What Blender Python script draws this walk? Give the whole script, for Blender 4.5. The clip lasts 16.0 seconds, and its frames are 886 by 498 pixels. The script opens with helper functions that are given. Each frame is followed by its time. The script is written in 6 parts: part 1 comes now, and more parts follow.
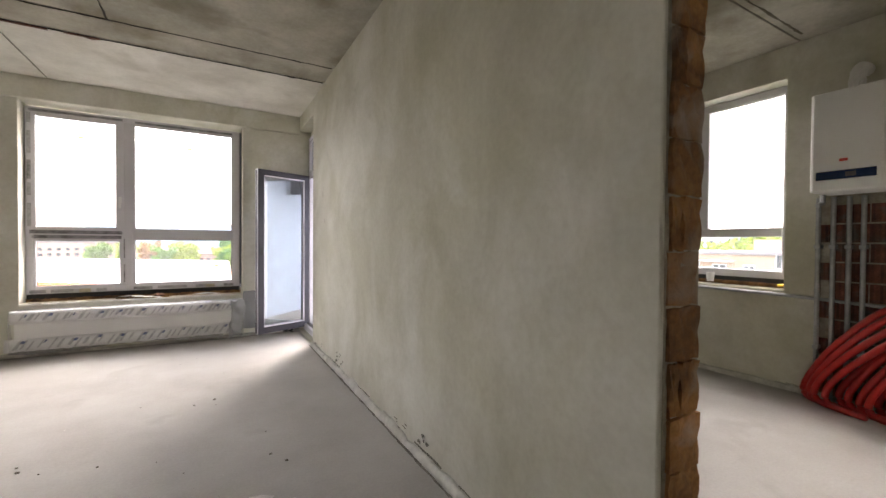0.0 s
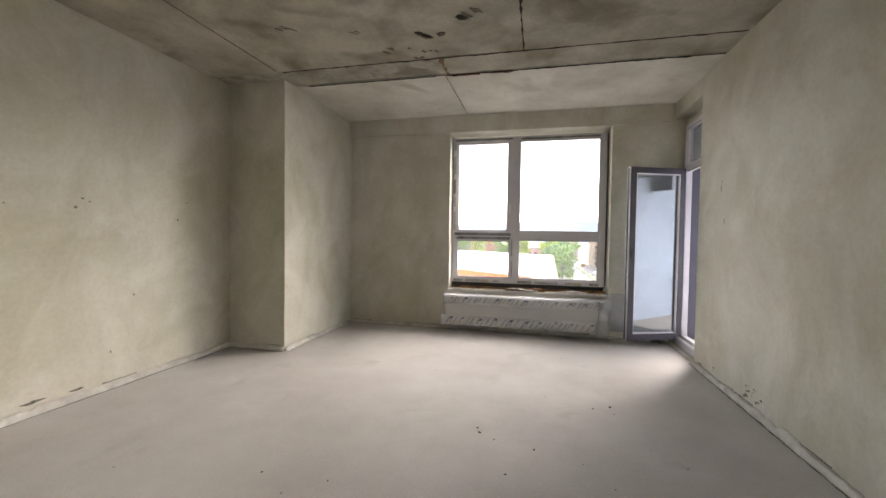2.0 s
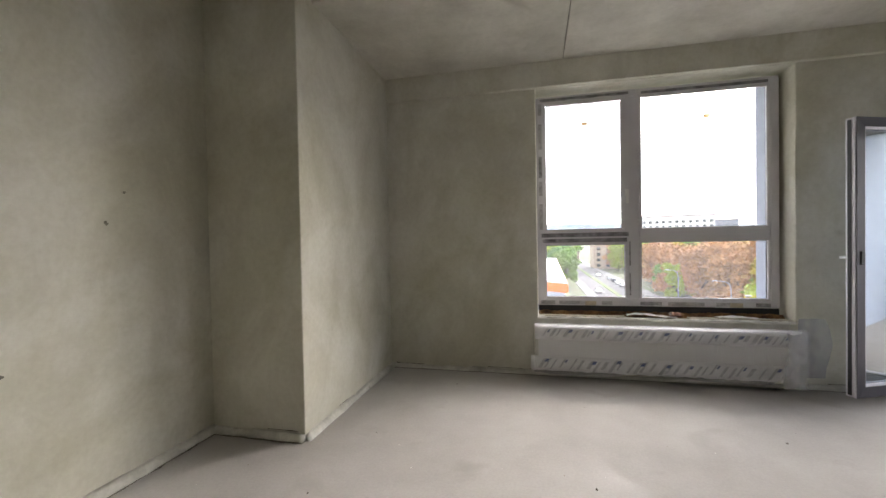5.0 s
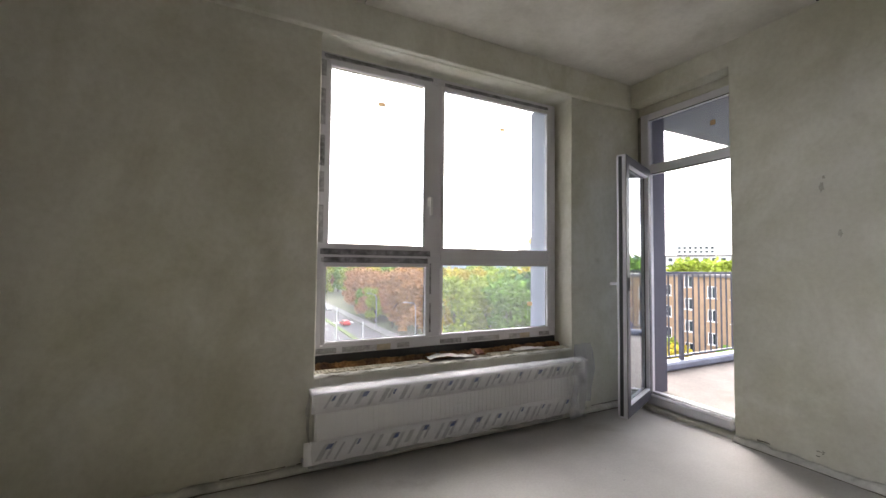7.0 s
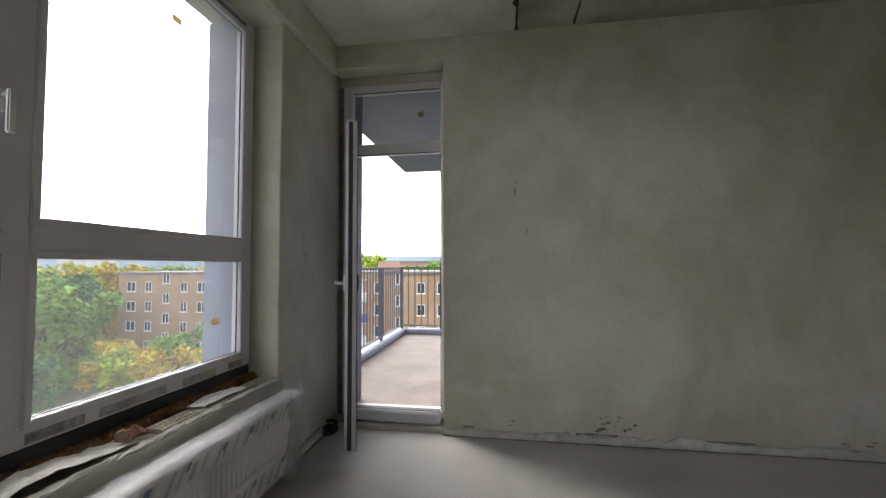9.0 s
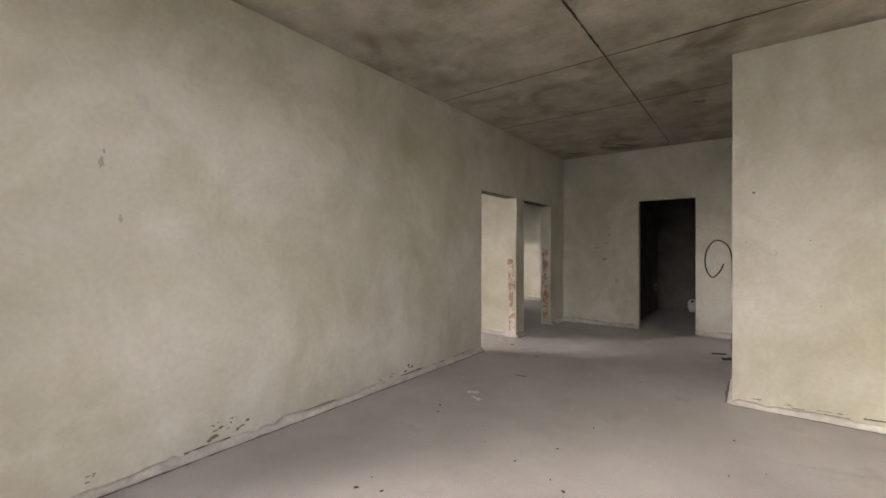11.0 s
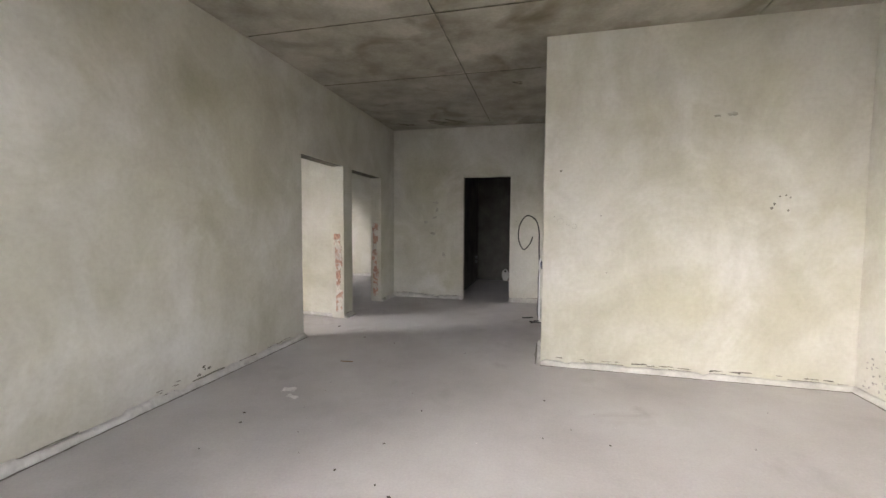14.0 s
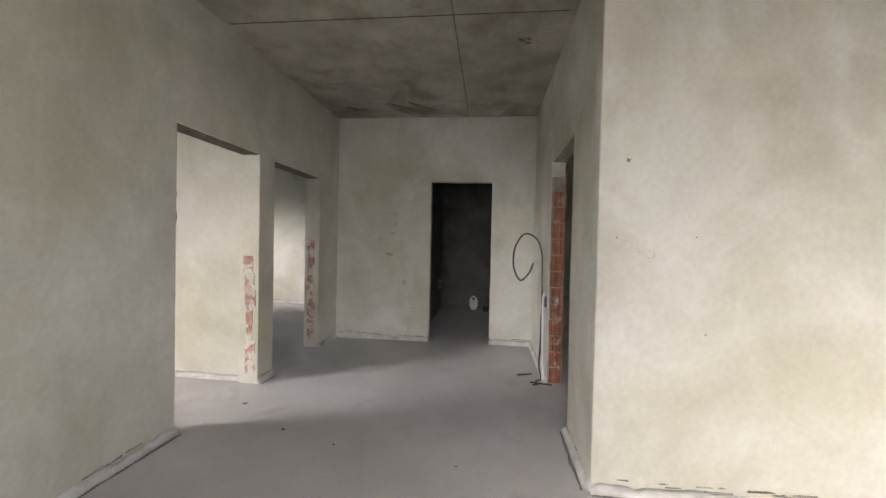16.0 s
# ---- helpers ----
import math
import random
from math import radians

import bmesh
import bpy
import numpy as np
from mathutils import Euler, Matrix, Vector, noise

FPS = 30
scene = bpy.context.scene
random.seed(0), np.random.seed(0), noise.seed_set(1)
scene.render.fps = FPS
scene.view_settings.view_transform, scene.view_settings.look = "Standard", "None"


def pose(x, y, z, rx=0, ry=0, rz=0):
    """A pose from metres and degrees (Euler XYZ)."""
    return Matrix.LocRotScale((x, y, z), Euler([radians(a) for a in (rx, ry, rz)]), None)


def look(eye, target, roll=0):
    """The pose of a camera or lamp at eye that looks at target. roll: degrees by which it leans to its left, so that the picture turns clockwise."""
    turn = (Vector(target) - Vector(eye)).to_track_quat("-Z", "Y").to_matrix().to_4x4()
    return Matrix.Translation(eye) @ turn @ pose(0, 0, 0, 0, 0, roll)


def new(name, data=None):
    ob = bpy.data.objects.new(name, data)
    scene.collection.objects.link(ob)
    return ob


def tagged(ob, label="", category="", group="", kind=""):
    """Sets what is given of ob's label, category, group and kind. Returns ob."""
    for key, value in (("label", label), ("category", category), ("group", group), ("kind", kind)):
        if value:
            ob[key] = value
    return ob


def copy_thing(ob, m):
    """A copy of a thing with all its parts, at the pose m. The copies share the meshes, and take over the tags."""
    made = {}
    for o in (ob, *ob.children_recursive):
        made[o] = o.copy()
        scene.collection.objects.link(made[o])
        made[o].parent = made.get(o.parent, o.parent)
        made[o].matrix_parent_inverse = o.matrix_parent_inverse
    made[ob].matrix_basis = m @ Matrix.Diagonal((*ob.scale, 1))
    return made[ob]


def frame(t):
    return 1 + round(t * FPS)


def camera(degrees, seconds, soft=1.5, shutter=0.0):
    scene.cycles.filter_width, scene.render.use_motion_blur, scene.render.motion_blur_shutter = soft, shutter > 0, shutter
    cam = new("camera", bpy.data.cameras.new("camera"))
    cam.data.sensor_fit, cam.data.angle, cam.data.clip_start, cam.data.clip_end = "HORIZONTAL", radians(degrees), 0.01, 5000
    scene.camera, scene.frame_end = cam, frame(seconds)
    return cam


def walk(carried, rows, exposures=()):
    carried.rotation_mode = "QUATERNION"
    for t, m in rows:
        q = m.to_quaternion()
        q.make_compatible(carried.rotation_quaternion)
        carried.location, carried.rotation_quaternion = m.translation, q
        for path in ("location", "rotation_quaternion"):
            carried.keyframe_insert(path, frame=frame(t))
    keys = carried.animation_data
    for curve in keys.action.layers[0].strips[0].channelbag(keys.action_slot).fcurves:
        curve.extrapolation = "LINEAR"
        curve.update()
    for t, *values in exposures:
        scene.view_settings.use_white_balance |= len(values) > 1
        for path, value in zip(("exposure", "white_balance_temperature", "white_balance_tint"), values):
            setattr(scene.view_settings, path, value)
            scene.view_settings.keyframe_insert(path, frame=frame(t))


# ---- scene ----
cam = camera(95.3, 16.0)
PATH = [
    (0, (0.103, -0.234, 1.224), (1.093, 1.504, 1.194), 0.4),
    (0.5, (-0.119, -0.208, 1.247), (0.419, 1.718, 1.202), 0.8),
    (1, (-0.28, -0.202, 1.249), (-0.151, 1.793, 1.194), 0.9),
    (1.5, (-0.356, -0.082, 1.248), (-0.573, 1.906, 1.181), 0.8),
    (2, (-0.439, 0.101, 1.281), (-0.9, 2.046, 1.217), 0.8),
    (2.5, (-0.598, 0.249, 1.265), (-1.21, 2.152, 1.214), 1.2),
    (3, (-0.832, 0.44, 1.296), (-1.554, 2.304, 1.246), 1.5),
    (3.2, (-0.921, 0.516, 1.299), (-1.679, 2.365, 1.251), 1.2),
    (5.3, (-1.708, 1.857, 1.258), (-2.044, 3.828, 1.238), -1.2),
    (5.5, (-1.747, 1.981, 1.25), (-1.975, 3.968, 1.251), -1.1),
    (5.9, (-1.91, 2.239, 1.232), (-1.754, 4.233, 1.259), -0.6),
    (6, (-1.93, 2.316, 1.232), (-1.684, 4.3, 1.264), -0.7),
    (6.5, (-2.036, 2.658, 1.232), (-1.443, 4.567, 1.294), -0.1),
    (7, (-2.073, 3.014, 1.228), (-1.176, 4.8, 1.312), 0.6),
    (7.5, (-2.094, 3.361, 1.237), (-0.847, 4.922, 1.334), 0.6),
    (8, (-2.016, 3.698, 1.231), (-0.478, 4.973, 1.33), -0.2),
    (8.5, (-1.876, 3.967, 1.242), (-0.078, 4.839, 1.318), -0.4),
    (9, (-1.79, 4.246, 1.204), (0.184, 4.556, 1.288), -0.2),
    (9.5, (-1.605, 4.368, 1.224), (0.391, 4.237, 1.22), 0.0),
    (9.7, (-1.545, 4.457, 1.231), (0.42, 4.082, 1.24), -0.1),
    (10, (-1.477, 4.491, 1.238), (0.383, 3.759, 1.283), -0.1),
    (10.2, (-1.439, 4.55, 1.256), (0.303, 3.569, 1.312), 0.0),
    (12.3, (-1.864, 4.923, 1.295), (-1.174, 3.047, 1.222), 1.0),
    (12.5, (-1.842, 4.919, 1.283), (-1.19, 3.03, 1.195), 0.9),
    (13, (-1.753, 4.823, 1.271), (-1.166, 2.915, 1.156), 1.1),
    (13.5, (-1.593, 4.648, 1.27), (-1.064, 2.723, 1.142), 1.1),
    (14, (-1.46, 4.378, 1.263), (-0.978, 2.44, 1.147), 0.4),
    (14.5, (-1.324, 4.029, 1.305), (-0.893, 2.079, 1.205), 0.4),
    (15, (-1.131, 3.659, 1.297), (-0.796, 1.689, 1.22), 0.7),
    (15.5, (-1.004, 3.266, 1.29), (-0.73, 1.286, 1.238), 0.9),
    (16, (-0.891, 2.829, 1.308), (-0.665, 0.842, 1.271), 1.3),
]
walk(cam, [(t, look(eye, target, roll)) for t, eye, target, roll in PATH],
     [(0.0, 4.2, 7250, 17), (0.5, 3.8, 7500, 17), (1.5, 3.85, 7450, 18), (2.5, 3.68, 7050, 13), (5.5, 3.5, 7000, 14), (7.0, 3.35, 6850, 14), (8.0, 2.97, 6800, 12), (9.0, 2.68, 6950, 12),
      (9.5, 2.95, 7150, 15), (10.0, 3.45, 7750, 21), (12.5, 4.42, 6850, 18), (14.0, 4.48, 6800, 18), (16.0, 4.7, 6750, 18)])
SKY = 0.145

# ---- world, sun and openings ----
world = bpy.data.worlds.new("overcast_sky")
scene.world = world
world.use_nodes = True
wn = world.node_tree.nodes
wl = world.node_tree.links
w_bg = wn["Background"]
w_sky = wn.new("ShaderNodeTexSky")
w_sky.sky_type = 'NISHITA'
w_sky.sun_disc = False
w_sky.sun_elevation = radians(31)
w_sky.sun_rotation = radians(38)
w_sky.dust_density = 1.5
w_hsv = wn.new("ShaderNodeHueSaturation")
w_hsv.inputs["Saturation"].default_value = 0.22
wl.new(w_sky.outputs["Color"], w_hsv.inputs["Color"])
w_co = wn.new("ShaderNodeTexCoord")
w_map = wn.new("ShaderNodeMapping")
w_map.inputs["Scale"].default_value = (1.2, 1.2, 5.0)
wl.new(w_co.outputs["Generated"], w_map.inputs["Vector"])
w_noise = wn.new("ShaderNodeTexNoise")
w_noise.inputs["Scale"].default_value = 2.4
w_noise.inputs["Detail"].default_value = 6
wl.new(w_map.outputs["Vector"], w_noise.inputs["Vector"])
w_ramp = wn.new("ShaderNodeValToRGB")
w_ramp.color_ramp.elements[0].position = 0.35
w_ramp.color_ramp.elements[0].color = (0.62, 0.66, 0.72, 1)
w_ramp.color_ramp.elements[1].position = 0.62
w_ramp.color_ramp.elements[1].color = (1.05, 1.05, 1.05, 1)
wl.new(w_noise.outputs["Fac"], w_ramp.inputs["Fac"])
w_mul = wn.new("ShaderNodeMixRGB")
w_mul.blend_type = 'MULTIPLY'
w_mul.inputs["Fac"].default_value = 1.0
wl.new(w_hsv.outputs["Color"], w_mul.inputs["Color1"])
wl.new(w_ramp.outputs["Color"], w_mul.inputs["Color2"])
# an overcast dome: dim at the horizon, brightest overhead
w_sep = wn.new("ShaderNodeSeparateXYZ")
wl.new(w_co.outputs["Generated"], w_sep.inputs["Vector"])
w_dome = wn.new("ShaderNodeMapRange")
w_dome.inputs["From Min"].default_value, w_dome.inputs["From Max"].default_value = 0.0, 0.8
w_dome.inputs["To Min"].default_value, w_dome.inputs["To Max"].default_value = 0.78, 1.28
wl.new(w_sep.outputs["Z"], w_dome.inputs["Value"])
w_lum = wn.new("ShaderNodeMixRGB")
w_lum.blend_type = 'MULTIPLY'
w_lum.inputs["Fac"].default_value = 1.0
wl.new(w_mul.outputs["Color"], w_lum.inputs["Color1"])
wl.new(w_dome.outputs[0], w_lum.inputs["Color2"])
wl.new(w_lum.outputs["Color"], w_bg.inputs["Color"])
w_bg.inputs["Strength"].default_value = SKY

sun = new("sun", bpy.data.lights.new("sun", 'SUN'))
sun.data.energy, sun.data.angle, sun.data.color = 0.5, radians(60), (1.0, 0.965, 0.91)
sun.matrix_world = look((20, 25.5, 19), (0, 0, 0))


def portal(name, centre, towards, w, h):
    """Guides the sky's light through an opening."""
    ob = new(name, bpy.data.lights.new(name, 'AREA'))
    ob.data.shape, ob.data.size, ob.data.size_y = 'RECTANGLE', w, h
    ob.data.cycles.is_portal = True
    ob.matrix_world = look(centre, towards)


# ---- materials ----
def mat(name, col, rough=0.8, metal=0.0, var=0.12, scale=3.0, grain=60.0, bump=0.15, tint=None, spots=None, dist=0.02, isl=0.0):
    """A procedural surface: base colour varied at two scales, optional stains, fine relief."""
    m = bpy.data.materials.new(name)
    m.use_nodes = True
    n, l = m.node_tree.nodes, m.node_tree.links
    bsdf = n["Principled BSDF"]
    bsdf.inputs["Roughness"].default_value = rough
    bsdf.inputs["Metallic"].default_value = metal
    tc = n.new("ShaderNodeTexCoord")
    geo = n.new("ShaderNodeNewGeometry")
    big = n.new("ShaderNodeTexNoise")
    big.inputs["Scale"].default_value, big.inputs["Detail"].default_value, big.inputs["Roughness"].default_value = scale, 5, 0.6
    l.new(geo.outputs["Position"], big.inputs["Vector"])
    fine = n.new("ShaderNodeTexNoise")
    fine.inputs["Scale"].default_value, fine.inputs["Detail"].default_value = grain, 4
    l.new(geo.outputs["Position"], fine.inputs["Vector"])
    ramp = n.new("ShaderNodeValToRGB")
    t = tint or tuple(c * (1 - 2 * var) for c in col)
    ramp.color_ramp.elements[0].position, ramp.color_ramp.elements[0].color = 0.32, (*t, 1)
    ramp.color_ramp.elements[1].position, ramp.color_ramp.elements[1].color = 0.66, (*[min(1, c * (1 + var * 0.6)) for c in col], 1)
    l.new(big.outputs["Fac"], ramp.inputs["Fac"])
    mix = n.new("ShaderNodeMixRGB")
    mix.blend_type = 'MULTIPLY'
    mix.inputs["Fac"].default_value = 1
    r2 = n.new("ShaderNodeValToRGB")
    r2.color_ramp.elements[0].position, r2.color_ramp.elements[0].color = 0.3, (1 - var, 1 - var, 1 - var, 1)
    r2.color_ramp.elements[1].position, r2.color_ramp.elements[1].color = 0.7, (1, 1, 1, 1)
    l.new(fine.outputs["Fac"], r2.inputs["Fac"])
    l.new(ramp.outputs["Color"], mix.inputs["Color1"])
    l.new(r2.outputs["Color"], mix.inputs["Color2"])
    out = mix.outputs["Color"]
    if spots:
        scol, sscale, lo, hi = spots
        sn = n.new("ShaderNodeTexNoise")
        sn.inputs["Scale"].default_value, sn.inputs["Detail"].default_value, sn.inputs["Distortion"].default_value = sscale, 6, 0.6
        l.new(geo.outputs["Position"], sn.inputs["Vector"])
        sr = n.new("ShaderNodeValToRGB")
        sr.color_ramp.elements[0].position, sr.color_ramp.elements[0].color = lo, (0, 0, 0, 1)
        sr.color_ramp.elements[1].position, sr.color_ramp.elements[1].color = hi, (1, 1, 1, 1)
        l.new(sn.outputs["Fac"], sr.inputs["Fac"])
        sm = n.new("ShaderNodeMixRGB")
        sm.inputs["Color2"].default_value = (*scol, 1)
        l.new(sr.outputs["Color"], sm.inputs["Fac"])
        l.new(out, sm.inputs["Color1"])
        out = sm.outputs["Color"]
    if isl:
        oi = n.new("ShaderNodeObjectInfo")
        add = n.new("ShaderNodeMath")
        add.operation = 'ADD'
        l.new(oi.outputs["Random"], add.inputs[0])
        l.new(geo.outputs["Random Per Island"], add.inputs[1])
        fr = n.new("ShaderNodeMath")
        fr.operation = 'FRACT'
        l.new(add.outputs[0], fr.inputs[0])
        mr = n.new("ShaderNodeMapRange")
        mr.inputs["To Min"].default_value, mr.inputs["To Max"].default_value = 1 - isl, 1 + isl * 0.6
        l.new(fr.outputs[0], mr.inputs["Value"])
        hs = n.new("ShaderNodeHueSaturation")
        l.new(mr.outputs[0], hs.inputs["Value"])
        l.new(out, hs.inputs["Color"])
        out = hs.outputs["Color"]
    l.new(out, bsdf.inputs["Base Color"])
    if bump:
        b = n.new("ShaderNodeBump")
        b.inputs["Strength"].default_value, b.inputs["Distance"].default_value = bump, dist
        addh = n.new("ShaderNodeMath")
        addh.operation = 'MULTIPLY_ADD'
        addh.inputs[1].default_value = 0.35
        l.new(fine.outputs["Fac"], addh.inputs[0])
        l.new(big.outputs["Fac"], addh.inputs[2])
        l.new(addh.outputs[0], b.inputs["Height"])
        l.new(b.outputs["Normal"], bsdf.inputs["Normal"])
    return m


def plaster_mat(name):
    """Hand-trowelled cement plaster: pale dry patches, olive damp ones, float streaks and pits."""
    m = bpy.data.materials.new(name)
    m.use_nodes = True
    n, l = m.node_tree.nodes, m.node_tree.links
    bsdf = n["Principled BSDF"]
    bsdf.inputs["Roughness"].default_value = 0.93
    bsdf.inputs["Specular IOR Level"].default_value = 0.25
    geo = n.new("ShaderNodeNewGeometry")

    def field(scale, detail, rough=0.55, distort=0.0, stretch=(1, 1, 1), shift=(0, 0, 0)):
        mp = n.new("ShaderNodeMapping")
        mp.inputs["Scale"].default_value = stretch
        mp.inputs["Location"].default_value = shift
        l.new(geo.outputs["Position"], mp.inputs["Vector"])
        t = n.new("ShaderNodeTexNoise")
        t.inputs["Scale"].default_value, t.inputs["Detail"].default_value = scale, detail
        t.inputs["Roughness"].default_value, t.inputs["Distortion"].default_value = rough, distort
        l.new(mp.outputs["Vector"], t.inputs["Vector"])
        return t.outputs["Fac"]

    def ramp(fac, lo, hi, a, b):
        q = n.new("ShaderNodeValToRGB")
        q.color_ramp.elements[0].position, q.color_ramp.elements[0].color = lo, (*a, 1)
        q.color_ramp.elements[1].position, q.color_ramp.elements[1].color = hi, (*b, 1)
        l.new(fac, q.inputs["Fac"])
        return q.outputs["Color"]

    def blend(kind, a, b, fac=1.0):
        q = n.new("ShaderNodeMixRGB")
        q.blend_type = kind
        if isinstance(fac, float):
            q.inputs["Fac"].default_value = fac
        else:
            l.new(fac, q.inputs["Fac"])
        for sock, v in ((q.inputs["Color1"], a), (q.inputs["Color2"], b)):
            if isinstance(v, tuple):
                sock.default_value = (*v, 1)
            else:
                l.new(v, sock)
        return q.outputs["Color"]

    damp = field(0.75, 7, 0.58, 0.5)
    dry = field(1.05, 9, 0.62, 0.7, (1, 1, 0.8), (4, 7, 2))
    streak = field(1.7, 8, 0.62, 0.9, (1.0, 1.0, 0.8), (1, 3, 5))
    fine = field(30, 5, 0.6)
    col = ramp(damp, 0.40, 0.66, (0.645, 0.632, 0.572), (0.520, 0.507, 0.400))
    col = blend('MIX', col, (0.715, 0.708, 0.665), ramp(dry, 0.50, 0.68, (0, 0, 0), (0.75, 0.75, 0.75)))
    col = blend('MULTIPLY', col, ramp(streak, 0.36, 0.60, (0.88, 0.875, 0.85), (1.03, 1.03, 1.03)))
    col = blend('MULTIPLY', col, ramp(fine, 0.32, 0.62, (0.93, 0.925, 0.915), (1, 1, 1)))
    stain = field(1.25, 9, 0.72, 1.2, (1, 1, 0.8), (9, 1, 4))
    col = blend('MIX', col, (0.36, 0.345, 0.27), ramp(stain, 0.66, 0.78, (0, 0, 0), (0.6, 0.6, 0.6)))
    l.new(col, bsdf.inputs["Base Color"])
    add = n.new("ShaderNodeMath")
    add.operation = 'MULTIPLY_ADD'
    add.inputs[1].default_value = 0.16
    l.new(fine, add.inputs[0])
    l.new(streak, add.inputs[2])
    bp = n.new("ShaderNodeBump")
    bp.inputs["Strength"].default_value, bp.inputs["Distance"].default_value = 0.22, 0.03
    l.new(add.outputs[0], bp.inputs["Height"])
    l.new(bp.outputs["Normal"], bsdf.inputs["Normal"])
    return m


def glass_mat(name, col=(0.97, 0.99, 0.98), dust=0.034, coat=0.0):
    """Clear glass with a thin even layer of building dust and, if any, a reflecting coat."""
    m = bpy.data.materials.new(name)
    m.use_nodes = True
    n, l = m.node_tree.nodes, m.node_tree.links
    b = n["Principled BSDF"]
    b.inputs["Base Color"].default_value = (*col, 1)
    b.inputs["Roughness"].default_value = 0.0
    b.inputs["IOR"].default_value = 1.45
    b.inputs["Transmission Weight"].default_value = 1.0
    tr = n.new("ShaderNodeBsdfTranslucent")
    tr.inputs["Color"].default_value = (0.80, 0.82, 0.86, 1)
    nz = n.new("ShaderNodeTexNoise")
    nz.inputs["Scale"].default_value, nz.inputs["Detail"].default_value = 3, 5
    mr = n.new("ShaderNodeMapRange")
    mr.inputs["To Min"].default_value, mr.inputs["To Max"].default_value = dust * 0.6, dust * 1.4
    l.new(nz.outputs["Fac"], mr.inputs["Value"])
    mx = n.new("ShaderNodeMixShader")
    l.new(mr.outputs[0], mx.inputs["Fac"])
    l.new(b.outputs[0], mx.inputs[1])
    l.new(tr.outputs[0], mx.inputs[2])
    last = mx
    if coat:
        gl = n.new("ShaderNodeBsdfGlossy")
        gl.inputs["Roughness"].default_value = 0.0
        gl.inputs["Color"].default_value = (0.62, 0.70, 0.77, 1)
        last = n.new("ShaderNodeMixShader")
        last.inputs["Fac"].default_value = coat
        l.new(mx.outputs[0], last.inputs[1])
        l.new(gl.outputs[0], last.inputs[2])
    l.new(last.outputs[0], n["Material Output"].inputs["Surface"])
    return m


def film_mat(name, col, alpha, rough=0.25):
    m = bpy.data.materials.new(name)
    m.use_nodes = True
    n, l = m.node_tree.nodes, m.node_tree.links
    b = n["Principled BSDF"]
    b.inputs["Base Color"].default_value = (*col, 1)
    b.inputs["Roughness"].default_value = rough
    b.inputs["Alpha"].default_value = alpha
    nz = n.new("ShaderNodeTexNoise")
    nz.inputs["Scale"].default_value, nz.inputs["Detail"].default_value = 22, 5
    bp = n.new("ShaderNodeBump")
    bp.inputs["Strength"].default_value, bp.inputs["Distance"].default_value = 0.7, 0.02
    l.new(nz.outputs["Fac"], bp.inputs["Height"])
    l.new(bp.outputs["Normal"], b.inputs["Normal"])
    return m


M_PLASTER = plaster_mat("plaster")
M_FLOOR = mat("screed", (0.515, 0.503, 0.486), 0.8, var=0.09, scale=1.1, grain=70, bump=0.10, tint=(0.43, 0.408, 0.392), spots=((0.37, 0.345, 0.325), 2.2, 0.60, 0.80))
M_CONCRETE = mat("concrete_slab", (0.48, 0.452, 0.388), 0.9, var=0.12, scale=2.2, grain=35, bump=0.25, tint=(0.29, 0.27, 0.21), spots=((0.17, 0.15, 0.10), 1.5, 0.55, 0.74))
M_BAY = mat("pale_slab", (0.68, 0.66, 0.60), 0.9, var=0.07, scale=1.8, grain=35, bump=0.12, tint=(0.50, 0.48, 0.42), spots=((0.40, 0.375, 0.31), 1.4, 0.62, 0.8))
M_GROUT = mat("grout_strip", (0.43, 0.405, 0.35), 0.95, var=0.2, scale=5, grain=30, bump=0.4, spots=((0.22, 0.20, 0.16), 3.0, 0.52, 0.66))
M_CRACK = mat("dark_crack", (0.03, 0.025, 0.02), 0.95, var=0.2)
M_RUST = mat("rust", (0.12, 0.04, 0.02), 0.9, var=0.3, scale=20)
M_STAIN = mat("damp_stain", (0.17, 0.15, 0.11), 0.95, var=0.3, scale=12, grain=60)
M_CEILSTAIN = mat("ceiling_damp_and_groove", (0.23, 0.205, 0.155), 0.95, var=0.3, scale=12, grain=60)
M_SCUFF = mat("boot_scuff", (0.49, 0.47, 0.40), 0.95, var=0.2, scale=12, grain=60)
M_CHIP = mat("mortar_crumb", (0.13, 0.11, 0.09), 0.95, var=0.3, scale=40)
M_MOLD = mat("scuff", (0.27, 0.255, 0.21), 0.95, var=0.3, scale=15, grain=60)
M_MOULD = mat("grey_mould", (0.50, 0.485, 0.44), 0.95, var=0.25, scale=30, grain=90)
M_BASE = mat("wall_foot_render", (0.65, 0.64, 0.595), 0.95, var=0.12, scale=7, grain=40, bump=0.5, spots=((0.30, 0.285, 0.25), 3.2, 0.60, 0.72))
# bathroom walls: the darkness of the unlit room is put into this colour
M_BATH = mat("shaded_bath_wall", (0.15, 0.14, 0.12), 0.95, var=0.2, scale=3, grain=40, bump=0.4)
M_BRICK = mat("fired_clay", (0.42, 0.17, 0.10), 0.9, var=0.2, scale=14, grain=80, bump=0.8, isl=0.5, spots=((0.55, 0.50, 0.42), 9, 0.57, 0.70))
M_BRICK_D = mat("dark_fired_clay", (0.20, 0.075, 0.05), 0.9, var=0.25, scale=14, grain=80, bump=0.8, isl=0.5, spots=((0.12, 0.10, 0.085), 7, 0.5, 0.66))
M_BRICK_O = mat("ochre_clay", (0.38, 0.185, 0.07), 0.9, var=0.3, scale=9, grain=60, bump=0.7, isl=0.3, spots=((0.36, 0.29, 0.24), 4, 0.48, 0.62))
